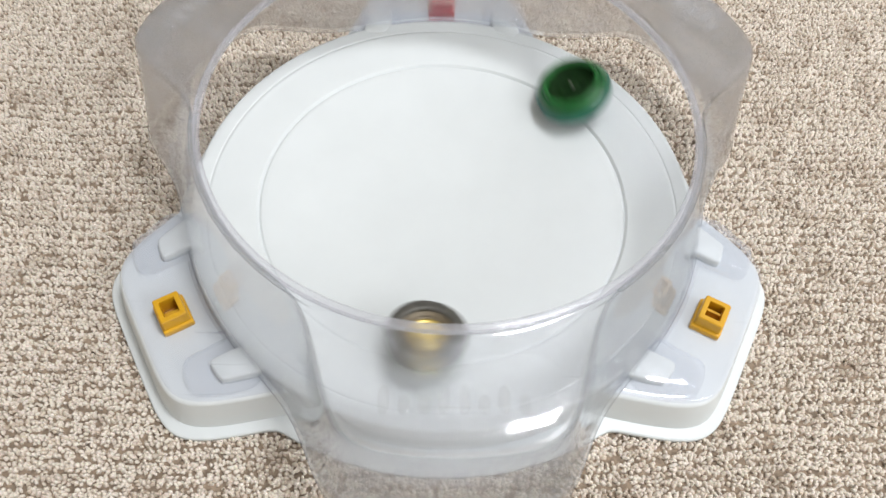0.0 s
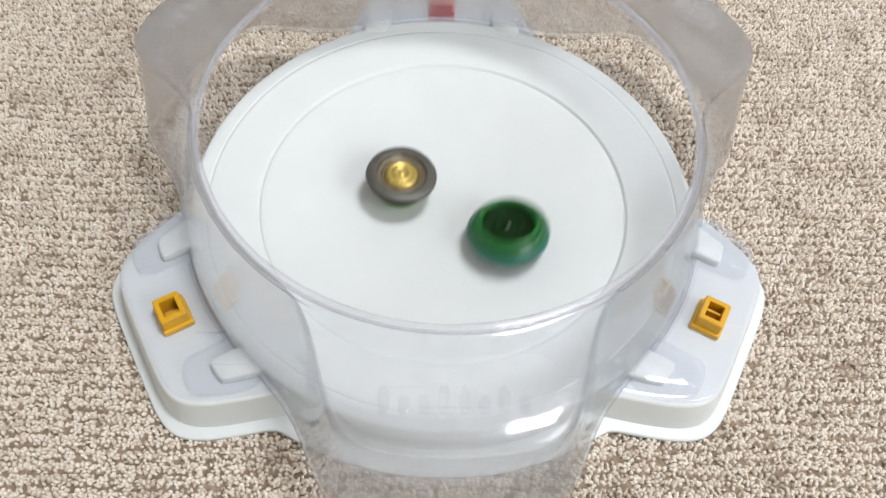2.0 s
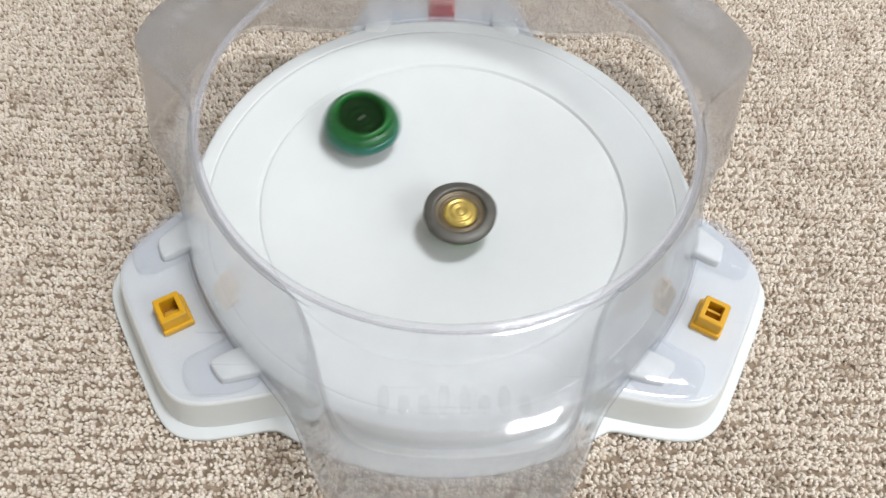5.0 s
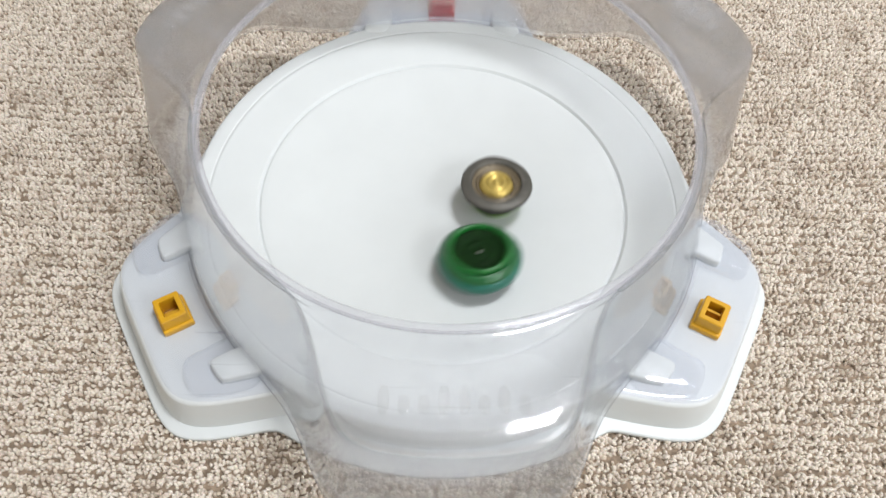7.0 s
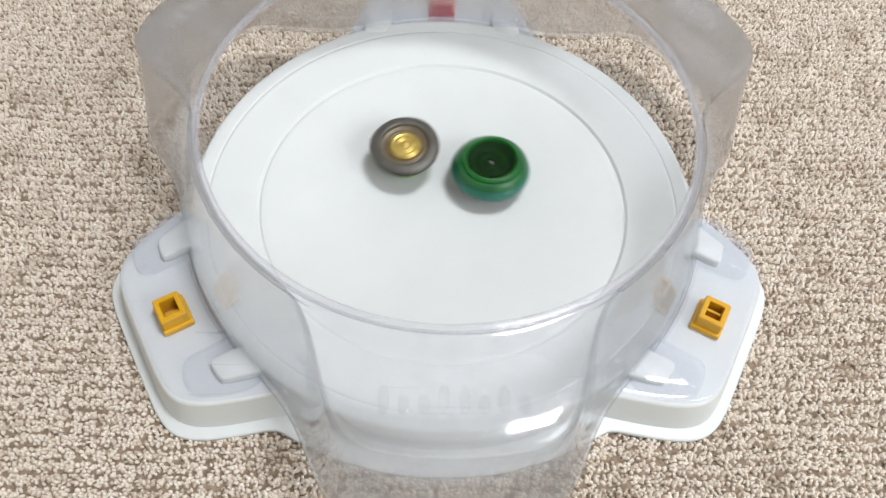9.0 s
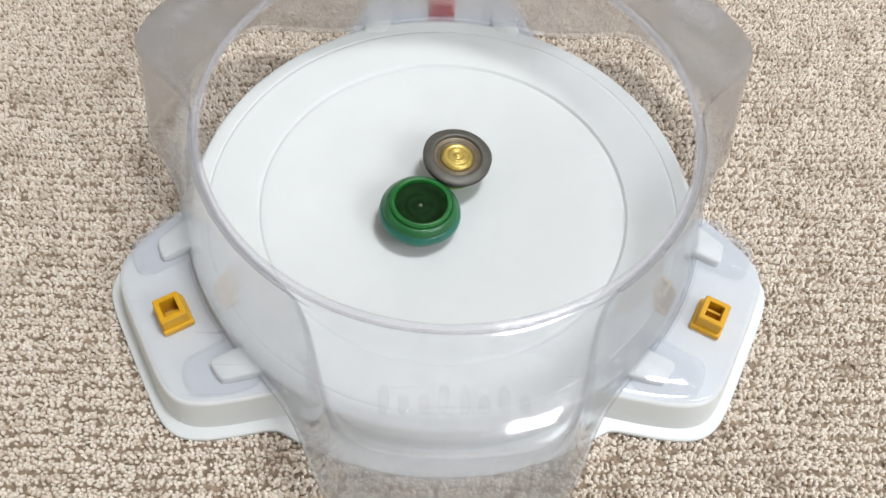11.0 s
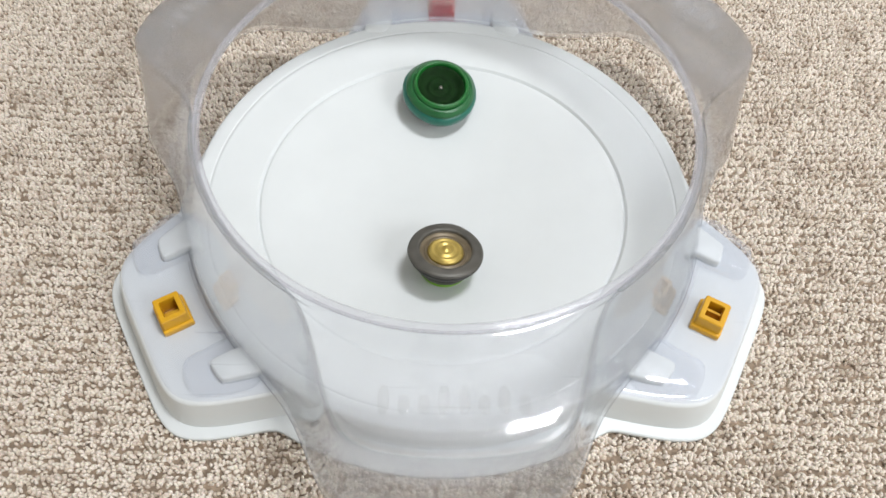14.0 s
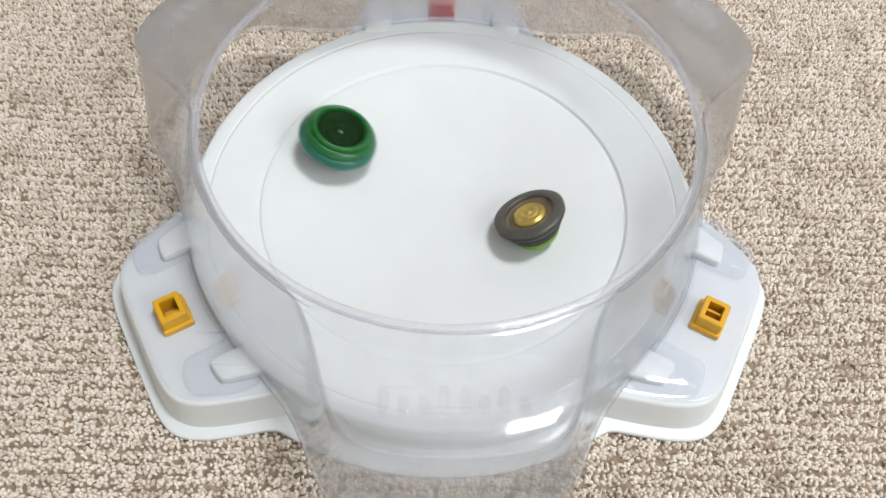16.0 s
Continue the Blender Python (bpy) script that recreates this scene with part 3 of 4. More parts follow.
# ---- moving things ----
def motions():
    walk(green_top, [
        (0.0, pose(0.0963, 0.0825, 0.0272, 5.3, -20.5, -1.0)),
        (0.1, pose(0.0752, 0.1185, 0.0293, -15.5, -6.3, 74.9)),
        (0.2, pose(0.0345, 0.1144, 0.0260, -5.5, 9.6, 147.5)),
        (0.3, pose(-0.0226, 0.0740, 0.0182, 2.1, 0.6, -138.0)),
        (0.4, pose(-0.0652, 0.0149, 0.0168, -7.4, -2.0, -63.9)),
        (0.5, pose(-0.0706, -0.0548, 0.0201, -7.3, 9.2, 9.4)),
        (0.6, pose(-0.0343, -0.1161, 0.0263, 4.3, 14.2, 84.5)),
        (0.7, pose(0.0242, -0.1262, 0.0274, 9.8, 1.9, 158.2)),
        (0.8, pose(0.0661, -0.1175, 0.0284, 4.8, -5.9, -128.2)),
        (0.9, pose(0.0841, -0.0761, 0.0246, -0.2, -7.4, -54.0)),
        (1.0, pose(0.0868, -0.0224, 0.0201, -1.4, -4.8, 20.1)),
        (1.1, pose(0.0565, 0.0201, 0.0160, -3.6, -5.1, 94.2)),
        (1.2, pose(0.0113, 0.0470, 0.0148, -8.3, -1.5, 168.1)),
        (1.3, pose(-0.0424, 0.0481, 0.0165, -7.1, 6.0, -118.4)),
        (1.4, pose(-0.0876, 0.0225, 0.0203, -0.3, 8.5, -44.0)),
        (1.5, pose(-0.1127, -0.0157, 0.0248, 4.8, 6.0, 30.3)),
        (1.6, pose(-0.0946, -0.0532, 0.0236, 6.0, 2.3, 104.1)),
        (1.7, pose(-0.0592, -0.0792, 0.0217, 7.7, -1.5, 177.9)),
        (1.8, pose(-0.0255, -0.0826, 0.0196, 3.9, -8.5, -108.3)),
        (1.9, pose(0.0159, -0.0712, 0.0176, -5.5, -8.5, -33.6)),
        (2.0, pose(0.0421, -0.0325, 0.0152, -8.3, 0.1, 40.0)),
        (2.1, pose(0.0512, 0.0127, 0.0152, -3.4, 4.1, 113.9)),
        (2.2, pose(0.0365, 0.0606, 0.0172, -2.1, 2.3, -172.0)),
        (2.3, pose(0.0007, 0.0951, 0.0211, -3.4, 6.0, -98.2)),
        (2.4, pose(-0.0436, 0.1098, 0.0257, 3.7, 9.0, -23.7)),
        (2.5, pose(-0.0778, 0.0829, 0.0248, 13.3, 1.1, 50.1)),
        (2.6, pose(-0.0908, 0.0358, 0.0215, 7.4, -10.5, 123.3)),
        (2.7, pose(-0.0794, -0.0071, 0.0185, -5.0, -9.1, -161.6)),
        (2.8, pose(-0.0451, -0.0418, 0.0162, -6.0, -0.2, -88.0)),
        (2.9, pose(0.0003, -0.0533, 0.0153, -1.2, 0.2, -14.0)),
        (3.0, pose(0.0460, -0.0437, 0.0164, -4.6, -2.3, 60.1)),
        (3.1, pose(0.0798, -0.0164, 0.0189, -8.0, 5.4, 133.6)),
        (3.2, pose(0.0969, 0.0230, 0.0219, 1.8, 12.6, -151.8)),
        (3.3, pose(0.0934, 0.0620, 0.0244, 13.2, 3.9, -77.5)),
        (3.4, pose(0.0721, 0.0863, 0.0244, 8.3, -9.6, -4.7)),
        (3.5, pose(0.0375, 0.0994, 0.0232, -3.6, -9.3, 70.3)),
        (3.6, pose(-0.0032, 0.0892, 0.0200, -5.7, -1.8, 144.1)),
        (3.7, pose(-0.0430, 0.0699, 0.0189, -4.4, -0.4, -142.0)),
        (3.8, pose(-0.0710, 0.0322, 0.0183, -6.6, 2.2, -68.1)),
        (3.9, pose(-0.0749, -0.0174, 0.0182, -3.7, 8.9, 5.7)),
        (4.0, pose(-0.0544, -0.0590, 0.0186, 6.3, 8.8, 80.5)),
        (4.1, pose(-0.0201, -0.0869, 0.0201, 10.3, -0.7, 153.9)),
        (4.2, pose(0.0205, -0.0929, 0.0211, 4.3, -7.2, -132.3)),
        (4.3, pose(0.0635, -0.0793, 0.0222, -0.8, -6.2, -58.0)),
        (4.4, pose(0.0953, -0.0445, 0.0230, -3.1, -5.6, 16.2)),
        (4.5, pose(0.1047, 0.0024, 0.0229, -8.2, -3.6, 90.3)),
        (4.6, pose(0.0887, 0.0468, 0.0220, -9.8, 5.4, 163.5)),
        (4.7, pose(0.0543, 0.0758, 0.0208, -0.4, 12.0, -122.0)),
        (4.8, pose(0.0132, 0.0849, 0.0195, 9.6, 5.5, -47.5)),
        (4.9, pose(-0.0249, 0.0769, 0.0187, 7.6, -4.6, 25.7)),
        (5.0, pose(-0.0560, 0.0568, 0.0186, 0.7, -6.0, 100.0)),
        (5.1, pose(-0.0787, 0.0272, 0.0191, -1.4, -4.0, 174.0)),
        (5.2, pose(-0.0895, -0.0108, 0.0202, -3.9, -4.6, -111.8)),
        (5.3, pose(-0.0827, -0.0528, 0.0216, -9.4, -0.1, -38.0)),
        (5.4, pose(-0.0554, -0.0889, 0.0229, -6.5, 10.0, 35.4)),
        (5.5, pose(-0.0121, -0.1070, 0.0234, 6.0, 11.3, 110.6)),
        (5.6, pose(0.0345, -0.1003, 0.0231, 11.7, 0.5, -175.9)),
        (5.7, pose(0.0704, -0.0716, 0.0221, 5.3, -7.3, -102.3)),
        (5.8, pose(0.0872, -0.0313, 0.0206, -0.9, -5.8, -28.0)),
        (5.9, pose(0.0848, 0.0092, 0.0195, -2.2, -4.0, 46.1)),
        (6.0, pose(0.0681, 0.0436, 0.0187, -5.6, -3.3, 120.2)),
        (6.1, pose(0.0410, 0.0695, 0.0187, -8.3, 3.6, -166.3)),
        (6.2, pose(0.0050, 0.0847, 0.0193, -1.0, 10.9, -92.1)),
        (6.3, pose(-0.0371, 0.0840, 0.0205, 9.5, 6.4, -17.5)),
        (6.4, pose(-0.0589, 0.0583, 0.0191, 8.0, -4.8, 55.7)),
        (6.5, pose(-0.0796, 0.0354, 0.0197, 0.0, -7.5, 130.0)),
        (6.6, pose(-0.0848, 0.0045, 0.0194, -3.6, -3.4, -155.9)),
        (6.7, pose(-0.0706, -0.0254, 0.0179, -3.3, -1.5, -82.0)),
        (6.8, pose(-0.0453, -0.0498, 0.0168, -5.4, 0.2, -8.0)),
        (6.9, pose(-0.0125, -0.0579, 0.0159, -4.1, 5.9, 65.8)),
        (7.0, pose(0.0227, -0.0527, 0.0157, 3.4, 7.4, 140.2)),
        (7.1, pose(0.0484, -0.0326, 0.0158, 7.5, 0.6, -146.0)),
        (7.2, pose(0.0642, -0.0077, 0.0165, 3.6, -4.9, -72.2)),
        (7.3, pose(0.0678, 0.0219, 0.0174, -0.6, -4.1, 2.0)),
        (7.4, pose(0.0583, 0.0464, 0.0178, -1.8, -3.2, 76.0)),
        (7.5, pose(0.0413, 0.0614, 0.0177, -4.7, -2.1, 150.1)),
        (7.6, pose(0.0172, 0.0659, 0.0169, -5.9, 3.5, -136.2)),
        (7.7, pose(-0.0051, 0.0571, 0.0157, 0.5, 7.6, -62.0)),
        (7.8, pose(-0.0231, 0.0410, 0.0147, 7.0, 2.5, 12.2)),
        (7.9, pose(-0.0332, 0.0250, 0.0142, 4.1, -5.2, 85.8)),
        (8.0, pose(-0.0391, 0.0012, 0.0140, -2.1, -4.1, 160.1)),
        (8.1, pose(-0.0328, -0.0189, 0.0140, -1.9, 0.2, -126.0)),
        (8.2, pose(-0.0253, -0.0348, 0.0143, -0.5, -0.8, -52.0)),
        (8.3, pose(-0.0124, -0.0473, 0.0149, -3.5, -0.6, 22.0)),
        (8.4, pose(0.0091, -0.0557, 0.0156, -3.3, 5.2, 95.8)),
        (8.5, pose(0.0320, -0.0564, 0.0165, 5.0, 6.5, 170.3)),
        (8.6, pose(0.0521, -0.0472, 0.0172, 8.7, -2.6, -116.2)),
        (8.7, pose(0.0621, -0.0322, 0.0172, 0.4, -8.5, -42.0)),
        (8.8, pose(0.0626, -0.0108, 0.0163, -6.1, -2.7, 32.1)),
        (8.9, pose(0.0504, 0.0076, 0.0151, -2.7, 2.8, 105.9)),
        (9.0, pose(0.0320, 0.0208, 0.0140, 0.2, 0.8, -180.0)),
        (9.1, pose(0.0147, 0.0259, 0.0134, -1.6, 0.7, -106.0)),
        (9.2, pose(0.0038, 0.0274, 0.0133, 0.5, 3.5, -32.0)),
        (9.3, pose(-0.0080, 0.0335, 0.0138, 5.3, 0.0, 42.0)),
        (9.4, pose(-0.0209, 0.0330, 0.0141, 1.6, -6.2, 115.9)),
        (9.5, pose(-0.0302, 0.0262, 0.0141, -5.7, -3.2, -169.8)),
        (9.6, pose(-0.0332, 0.0162, 0.0139, -3.9, 4.2, -96.1)),
        (9.7, pose(-0.0303, 0.0068, 0.0135, 2.7, 3.3, -21.9)),
        (9.8, pose(-0.0245, 0.0002, 0.0132, 2.1, -1.8, 52.0)),
        (9.9, pose(-0.0200, -0.0035, 0.0130, -1.5, -0.9, 126.0)),
        (10.0, pose(-0.0196, -0.0063, 0.0130, 0.1, 1.3, -160.0)),
        (10.1, pose(-0.0193, -0.0087, 0.0130, 1.2, -1.0, -86.0)),
        (10.2, pose(-0.0239, -0.0128, 0.0132, -2.2, -1.0, -12.0)),
        (10.3, pose(-0.0293, -0.0180, 0.0137, -1.2, 3.5, 62.0)),
        (10.4, pose(-0.0333, -0.0227, 0.0141, 4.7, 1.8, 136.1)),
        (10.5, pose(-0.0345, -0.0255, 0.0143, 2.8, -5.2, -150.1)),
        (10.6, pose(-0.0326, -0.0256, 0.0142, -5.1, -3.6, -75.8)),
        (10.7, pose(-0.0280, -0.0230, 0.0138, -4.0, 4.4, -2.2)),
        (10.8, pose(-0.0223, -0.0189, 0.0134, 3.7, 3.9, 72.1)),
        (10.9, pose(-0.0172, -0.0151, 0.0131, 3.5, -3.1, 145.9)),
        (11.0, pose(-0.0162, -0.0140, 0.0131, -2.7, -3.2, -139.9)),
        (11.1, pose(-0.0163, -0.0137, 0.0131, -2.9, 2.4, -66.1)),
        (11.2, pose(-0.0190, -0.0150, 0.0132, 2.0, 2.6, 8.0)),
        (11.3, pose(-0.0249, -0.0183, 0.0135, 2.5, -1.3, 82.0)),
        (11.4, pose(-0.0246, -0.0108, 0.0132, -1.5, -1.9, 156.0)),
        (11.5, pose(-0.0243, -0.0063, 0.0132, -1.4, 1.5, -130.0)),
        (11.6, pose(-0.0231, -0.0058, 0.0131, 1.4, 0.6, -56.0)),
        (11.7, pose(-0.0238, -0.0106, 0.0132, -0.5, -1.1, 18.0)),
        (11.8, pose(-0.0169, -0.0097, 0.0129, -1.6, 1.3, 92.0)),
        (11.9, pose(-0.0197, -0.0069, 0.0130, 1.7, 1.5, 166.0)),
        (12.0, pose(-0.0199, -0.0094, 0.0130, 1.7, -2.4, -120.0)),
        (12.1, pose(-0.0289, -0.0111, 0.0135, -3.4, -1.6, -46.0)),
        (12.2, pose(-0.0361, -0.0147, 0.0141, -2.0, 4.4, 27.9)),
        (12.3, pose(-0.0356, -0.0156, 0.0141, 4.5, 2.6, 102.1)),
        (12.4, pose(-0.0326, -0.0130, 0.0137, 2.9, -4.3, 175.9)),
        (12.5, pose(-0.0262, -0.0101, 0.0133, -3.8, -2.9, -109.9)),
        (12.6, pose(-0.0272, -0.0086, 0.0133, -3.2, 4.2, -36.1)),
        (12.7, pose(-0.0220, -0.0045, 0.0131, 4.4, 3.0, 38.1)),
        (12.8, pose(-0.0183, -0.0026, 0.0129, 2.7, -4.8, 111.9)),
        (12.9, pose(-0.0179, 0.0034, 0.0129, -5.5, -2.4, -173.9)),
        (13.0, pose(-0.0154, 0.0060, 0.0129, -2.0, 6.1, -100.1)),
        (13.1, pose(-0.0225, 0.0292, 0.0139, 6.4, 1.2, -25.9)),
        (13.2, pose(-0.0347, 0.0466, 0.0157, 1.7, -6.2, 48.0)),
        (13.3, pose(-0.0372, 0.0512, 0.0163, -5.4, -2.1, 122.1)),
        (13.4, pose(-0.0377, 0.0533, 0.0166, -3.8, 3.5, -164.1)),
        (13.5, pose(-0.0331, 0.0513, 0.0161, 0.6, 4.6, -89.9)),
        (13.6, pose(-0.0251, 0.0464, 0.0152, 3.9, 2.9, -15.9)),
        (13.7, pose(-0.0154, 0.0394, 0.0142, 5.8, -1.8, 57.9)),
        (13.8, pose(-0.0072, 0.0673, 0.0169, 0.8, -7.7, 131.9)),
        (13.9, pose(-0.0056, 0.0858, 0.0195, -9.5, -2.4, -153.8)),
        (14.0, pose(-0.0035, 0.0867, 0.0196, -4.0, 10.6, -80.4)),
        (14.1, pose(0.0013, 0.0798, 0.0186, 14.5, 4.6, -5.4)),
        (14.2, pose(0.0094, 0.0624, 0.0163, 3.8, -14.2, 67.5)),
        (14.3, pose(0.0211, 0.0467, 0.0151, -13.6, -4.1, 142.5)),
        (14.4, pose(0.0422, 0.0566, 0.0173, -5.0, 14.1, -144.6)),
        (14.5, pose(0.0473, 0.0491, 0.0170, 13.7, 5.7, -69.3)),
        (14.6, pose(0.0505, 0.0374, 0.0163, 7.0, -14.3, 3.1)),
        (14.7, pose(0.0481, 0.0232, 0.0153, -12.3, -6.1, 78.6)),
        (14.8, pose(0.0423, 0.0040, 0.0143, -6.6, 12.2, 151.3)),
        (14.9, pose(0.0440, -0.0120, 0.0145, 11.6, 7.1, -133.3)),
        (15.0, pose(0.0390, -0.0182, 0.0144, 7.2, -10.8, -60.6)),
        (15.1, pose(0.0244, -0.0338, 0.0142, -11.4, -7.2, 14.7)),
        (15.2, pose(0.0087, -0.0377, 0.0141, -8.6, 11.2, 87.2)),
        (15.3, pose(0.0026, -0.0568, 0.0156, 11.0, 9.6, 162.9)),
        (15.4, pose(-0.0072, -0.0612, 0.0161, 8.8, -10.8, -124.9)),
        (15.5, pose(-0.0188, -0.0572, 0.0159, -11.7, -7.5, -49.2)),
        (15.6, pose(-0.0285, -0.0503, 0.0157, -5.9, 14.0, 23.3)),
        (15.7, pose(-0.0330, -0.0380, 0.0151, 15.8, 3.6, 98.5)),
        (15.8, pose(-0.0330, -0.0181, 0.0140, 3.4, -19.0, 171.4)),
        (15.9, pose(-0.0552, 0.0210, 0.0239, -20.3, -6.3, -112.8)),
        (16.0, pose(-0.0746, 0.0390, 0.0222, -12.3, 12.5, -41.3)),
    ])
    walk(gray_top, [
        (0.0, pose(-0.0113, -0.1140, 0.0249, -8.1, 0.9, -0.1)),
        (0.1, pose(-0.0368, -0.1115, 0.0256, -4.2, -7.0, -73.7)),
        (0.2, pose(-0.0457, -0.0991, 0.0238, 5.5, -5.6, -148.3)),
        (0.3, pose(-0.0372, -0.0649, 0.0179, 4.7, 3.5, 138.1)),
        (0.4, pose(-0.0148, -0.0197, 0.0132, -2.5, 2.1, 64.0)),
        (0.5, pose(0.0111, 0.0271, 0.0134, 0.9, -2.8, -10.0)),
        (0.6, pose(0.0325, 0.0597, 0.0169, 3.8, 2.5, -83.9)),
        (0.7, pose(0.0382, 0.0712, 0.0187, -2.9, 3.9, -158.1)),
        (0.8, pose(0.0252, 0.0560, 0.0162, -2.3, -2.8, 128.1)),
        (0.9, pose(0.0019, 0.0235, 0.0131, 3.4, 0.2, 54.0)),
        (1.0, pose(-0.0163, -0.0160, 0.0131, -1.9, 4.1, -20.1)),
        (1.1, pose(-0.0273, -0.0514, 0.0158, -4.6, -2.8, -93.9)),
        (1.2, pose(-0.0228, -0.0677, 0.0174, 2.5, -3.6, -168.1)),
        (1.3, pose(-0.0043, -0.0692, 0.0171, 1.3, 3.1, 118.0)),
        (1.4, pose(0.0214, -0.0477, 0.0152, -4.3, -1.6, 44.1)),
        (1.5, pose(0.0377, -0.0155, 0.0142, 3.1, -5.8, -30.2)),
        (1.6, pose(0.0357, 0.0158, 0.0140, 6.0, 2.8, -103.9)),
        (1.7, pose(0.0225, 0.0356, 0.0142, -1.5, 4.7, -178.1)),
        (1.8, pose(0.0037, 0.0386, 0.0140, -1.9, -0.4, 108.0)),
        (1.9, pose(-0.0143, 0.0279, 0.0135, 0.6, 1.5, 34.0)),
        (2.0, pose(-0.0290, 0.0085, 0.0135, -4.2, 2.4, -40.1)),
        (2.1, pose(-0.0298, -0.0151, 0.0137, -4.1, -4.8, -113.8)),
        (2.2, pose(-0.0211, -0.0323, 0.0140, 3.5, -4.8, 171.9)),
        (2.3, pose(-0.0031, -0.0364, 0.0138, 3.3, 1.2, 98.0)),
        (2.4, pose(0.0153, -0.0284, 0.0136, 0.4, 0.1, 24.0)),
        (2.5, pose(0.0225, -0.0120, 0.0132, 3.0, 0.6, -50.0)),
        (2.6, pose(0.0203, 0.0055, 0.0130, 0.7, 4.9, -124.0)),
        (2.7, pose(0.0105, 0.0206, 0.0131, -5.0, 2.2, 161.9)),
        (2.8, pose(-0.0028, 0.0231, 0.0131, -2.9, -2.9, 88.1)),
        (2.9, pose(-0.0190, 0.0163, 0.0132, 0.2, -1.4, 14.0)),
        (3.0, pose(-0.0291, 0.0011, 0.0134, -1.6, -1.7, -60.0)),
        (3.1, pose(-0.0214, -0.0155, 0.0133, 2.2, -4.2, -134.1)),
        (3.2, pose(-0.0031, -0.0192, 0.0130, 4.8, 1.1, 152.0)),
        (3.3, pose(0.0155, -0.0122, 0.0129, 0.3, 3.4, 78.0)),
        (3.4, pose(0.0235, 0.0026, 0.0131, -0.4, 1.1, 4.0)),
        (3.5, pose(0.0204, 0.0200, 0.0134, -0.3, 3.2, -70.0)),
        (3.6, pose(0.0038, 0.0330, 0.0137, -5.8, 1.5, -144.1)),
        (3.7, pose(-0.0128, 0.0185, 0.0131, -2.6, -5.0, 142.1)),
        (3.8, pose(-0.0215, -0.0071, 0.0131, 2.4, -2.2, 68.0)),
        (3.9, pose(-0.0137, -0.0277, 0.0135, 0.4, -0.8, -6.0)),
        (4.0, pose(-0.0002, -0.0330, 0.0136, 2.8, -2.0, -80.1)),
        (4.1, pose(0.0168, -0.0276, 0.0136, 4.6, 3.3, -153.9)),
        (4.2, pose(0.0257, -0.0100, 0.0133, -2.1, 5.5, 131.9)),
        (4.3, pose(0.0280, 0.0120, 0.0134, -4.5, -0.7, 58.0)),
        (4.4, pose(0.0123, 0.0299, 0.0136, -0.2, -1.1, -16.0)),
        (4.5, pose(-0.0119, 0.0305, 0.0136, -2.9, -0.0, -90.0)),
        (4.6, pose(-0.0281, 0.0141, 0.0135, -1.2, -5.5, -163.9)),
        (4.7, pose(-0.0279, -0.0065, 0.0133, 5.4, -2.8, 121.9)),
        (4.8, pose(-0.0161, -0.0195, 0.0132, 3.4, 3.1, 48.1)),
        (4.9, pose(-0.0020, -0.0223, 0.0131, -0.0, 2.5, -26.0)),
        (5.0, pose(0.0104, -0.0193, 0.0131, 0.2, 2.0, -100.0)),
        (5.1, pose(0.0194, -0.0101, 0.0130, -2.2, 3.4, -174.1)),
        (5.2, pose(0.0242, 0.0038, 0.0132, -5.7, -0.7, 112.0)),
        (5.3, pose(0.0190, 0.0206, 0.0133, -1.1, -5.8, 38.1)),
        (5.4, pose(0.0022, 0.0313, 0.0136, 3.7, -1.8, -36.1)),
        (5.5, pose(-0.0191, 0.0276, 0.0137, 0.7, 0.3, -110.0)),
        (5.6, pose(-0.0321, 0.0100, 0.0137, 2.5, -1.9, 176.0)),
        (5.7, pose(-0.0297, -0.0109, 0.0135, 4.4, 3.5, 102.1)),
        (5.8, pose(-0.0155, -0.0235, 0.0134, -2.2, 5.6, 27.9)),
        (5.9, pose(0.0009, -0.0243, 0.0132, -4.6, 0.1, -46.0)),
        (6.0, pose(0.0133, -0.0172, 0.0131, -1.7, -1.8, -120.0)),
        (6.1, pose(0.0200, -0.0051, 0.0130, -1.7, -1.5, 166.0)),
        (6.2, pose(0.0194, 0.0105, 0.0131, -0.5, -4.5, 92.0)),
        (6.3, pose(0.0068, 0.0247, 0.0132, 5.5, -2.9, 17.9)),
        (6.4, pose(-0.0158, 0.0205, 0.0132, 3.4, 3.8, -55.9)),
        (6.5, pose(-0.0176, -0.0088, 0.0129, 0.7, 1.9, -130.0)),
        (6.6, pose(-0.0070, -0.0362, 0.0138, 1.7, 4.1, 156.1)),
        (6.7, pose(0.0070, -0.0453, 0.0146, -4.6, 5.2, 81.8)),
        (6.8, pose(0.0174, -0.0416, 0.0145, -7.2, -2.5, 8.2)),
        (6.9, pose(0.0309, -0.0228, 0.0140, 0.3, -6.3, -66.0)),
        (7.0, pose(0.0347, 0.0012, 0.0137, 3.2, -0.9, -140.0)),
        (7.1, pose(0.0213, 0.0187, 0.0133, 0.9, -0.9, 146.0)),
        (7.2, pose(-0.0050, 0.0272, 0.0133, 4.7, -0.8, 72.0)),
        (7.3, pose(-0.0289, 0.0148, 0.0136, 2.8, 6.2, -1.8)),
        (7.4, pose(-0.0417, -0.0084, 0.0143, -5.3, 3.8, -76.2)),
        (7.5, pose(-0.0334, -0.0291, 0.0144, -3.0, -2.4, -149.9)),
        (7.6, pose(-0.0139, -0.0442, 0.0146, 0.1, 0.1, 136.0)),
        (7.7, pose(0.0152, -0.0432, 0.0146, -4.2, -1.0, 62.0)),
        (7.8, pose(0.0350, -0.0219, 0.0142, 0.6, -6.9, -12.0)),
        (7.9, pose(0.0364, 0.0067, 0.0139, 6.9, -0.7, -86.0)),
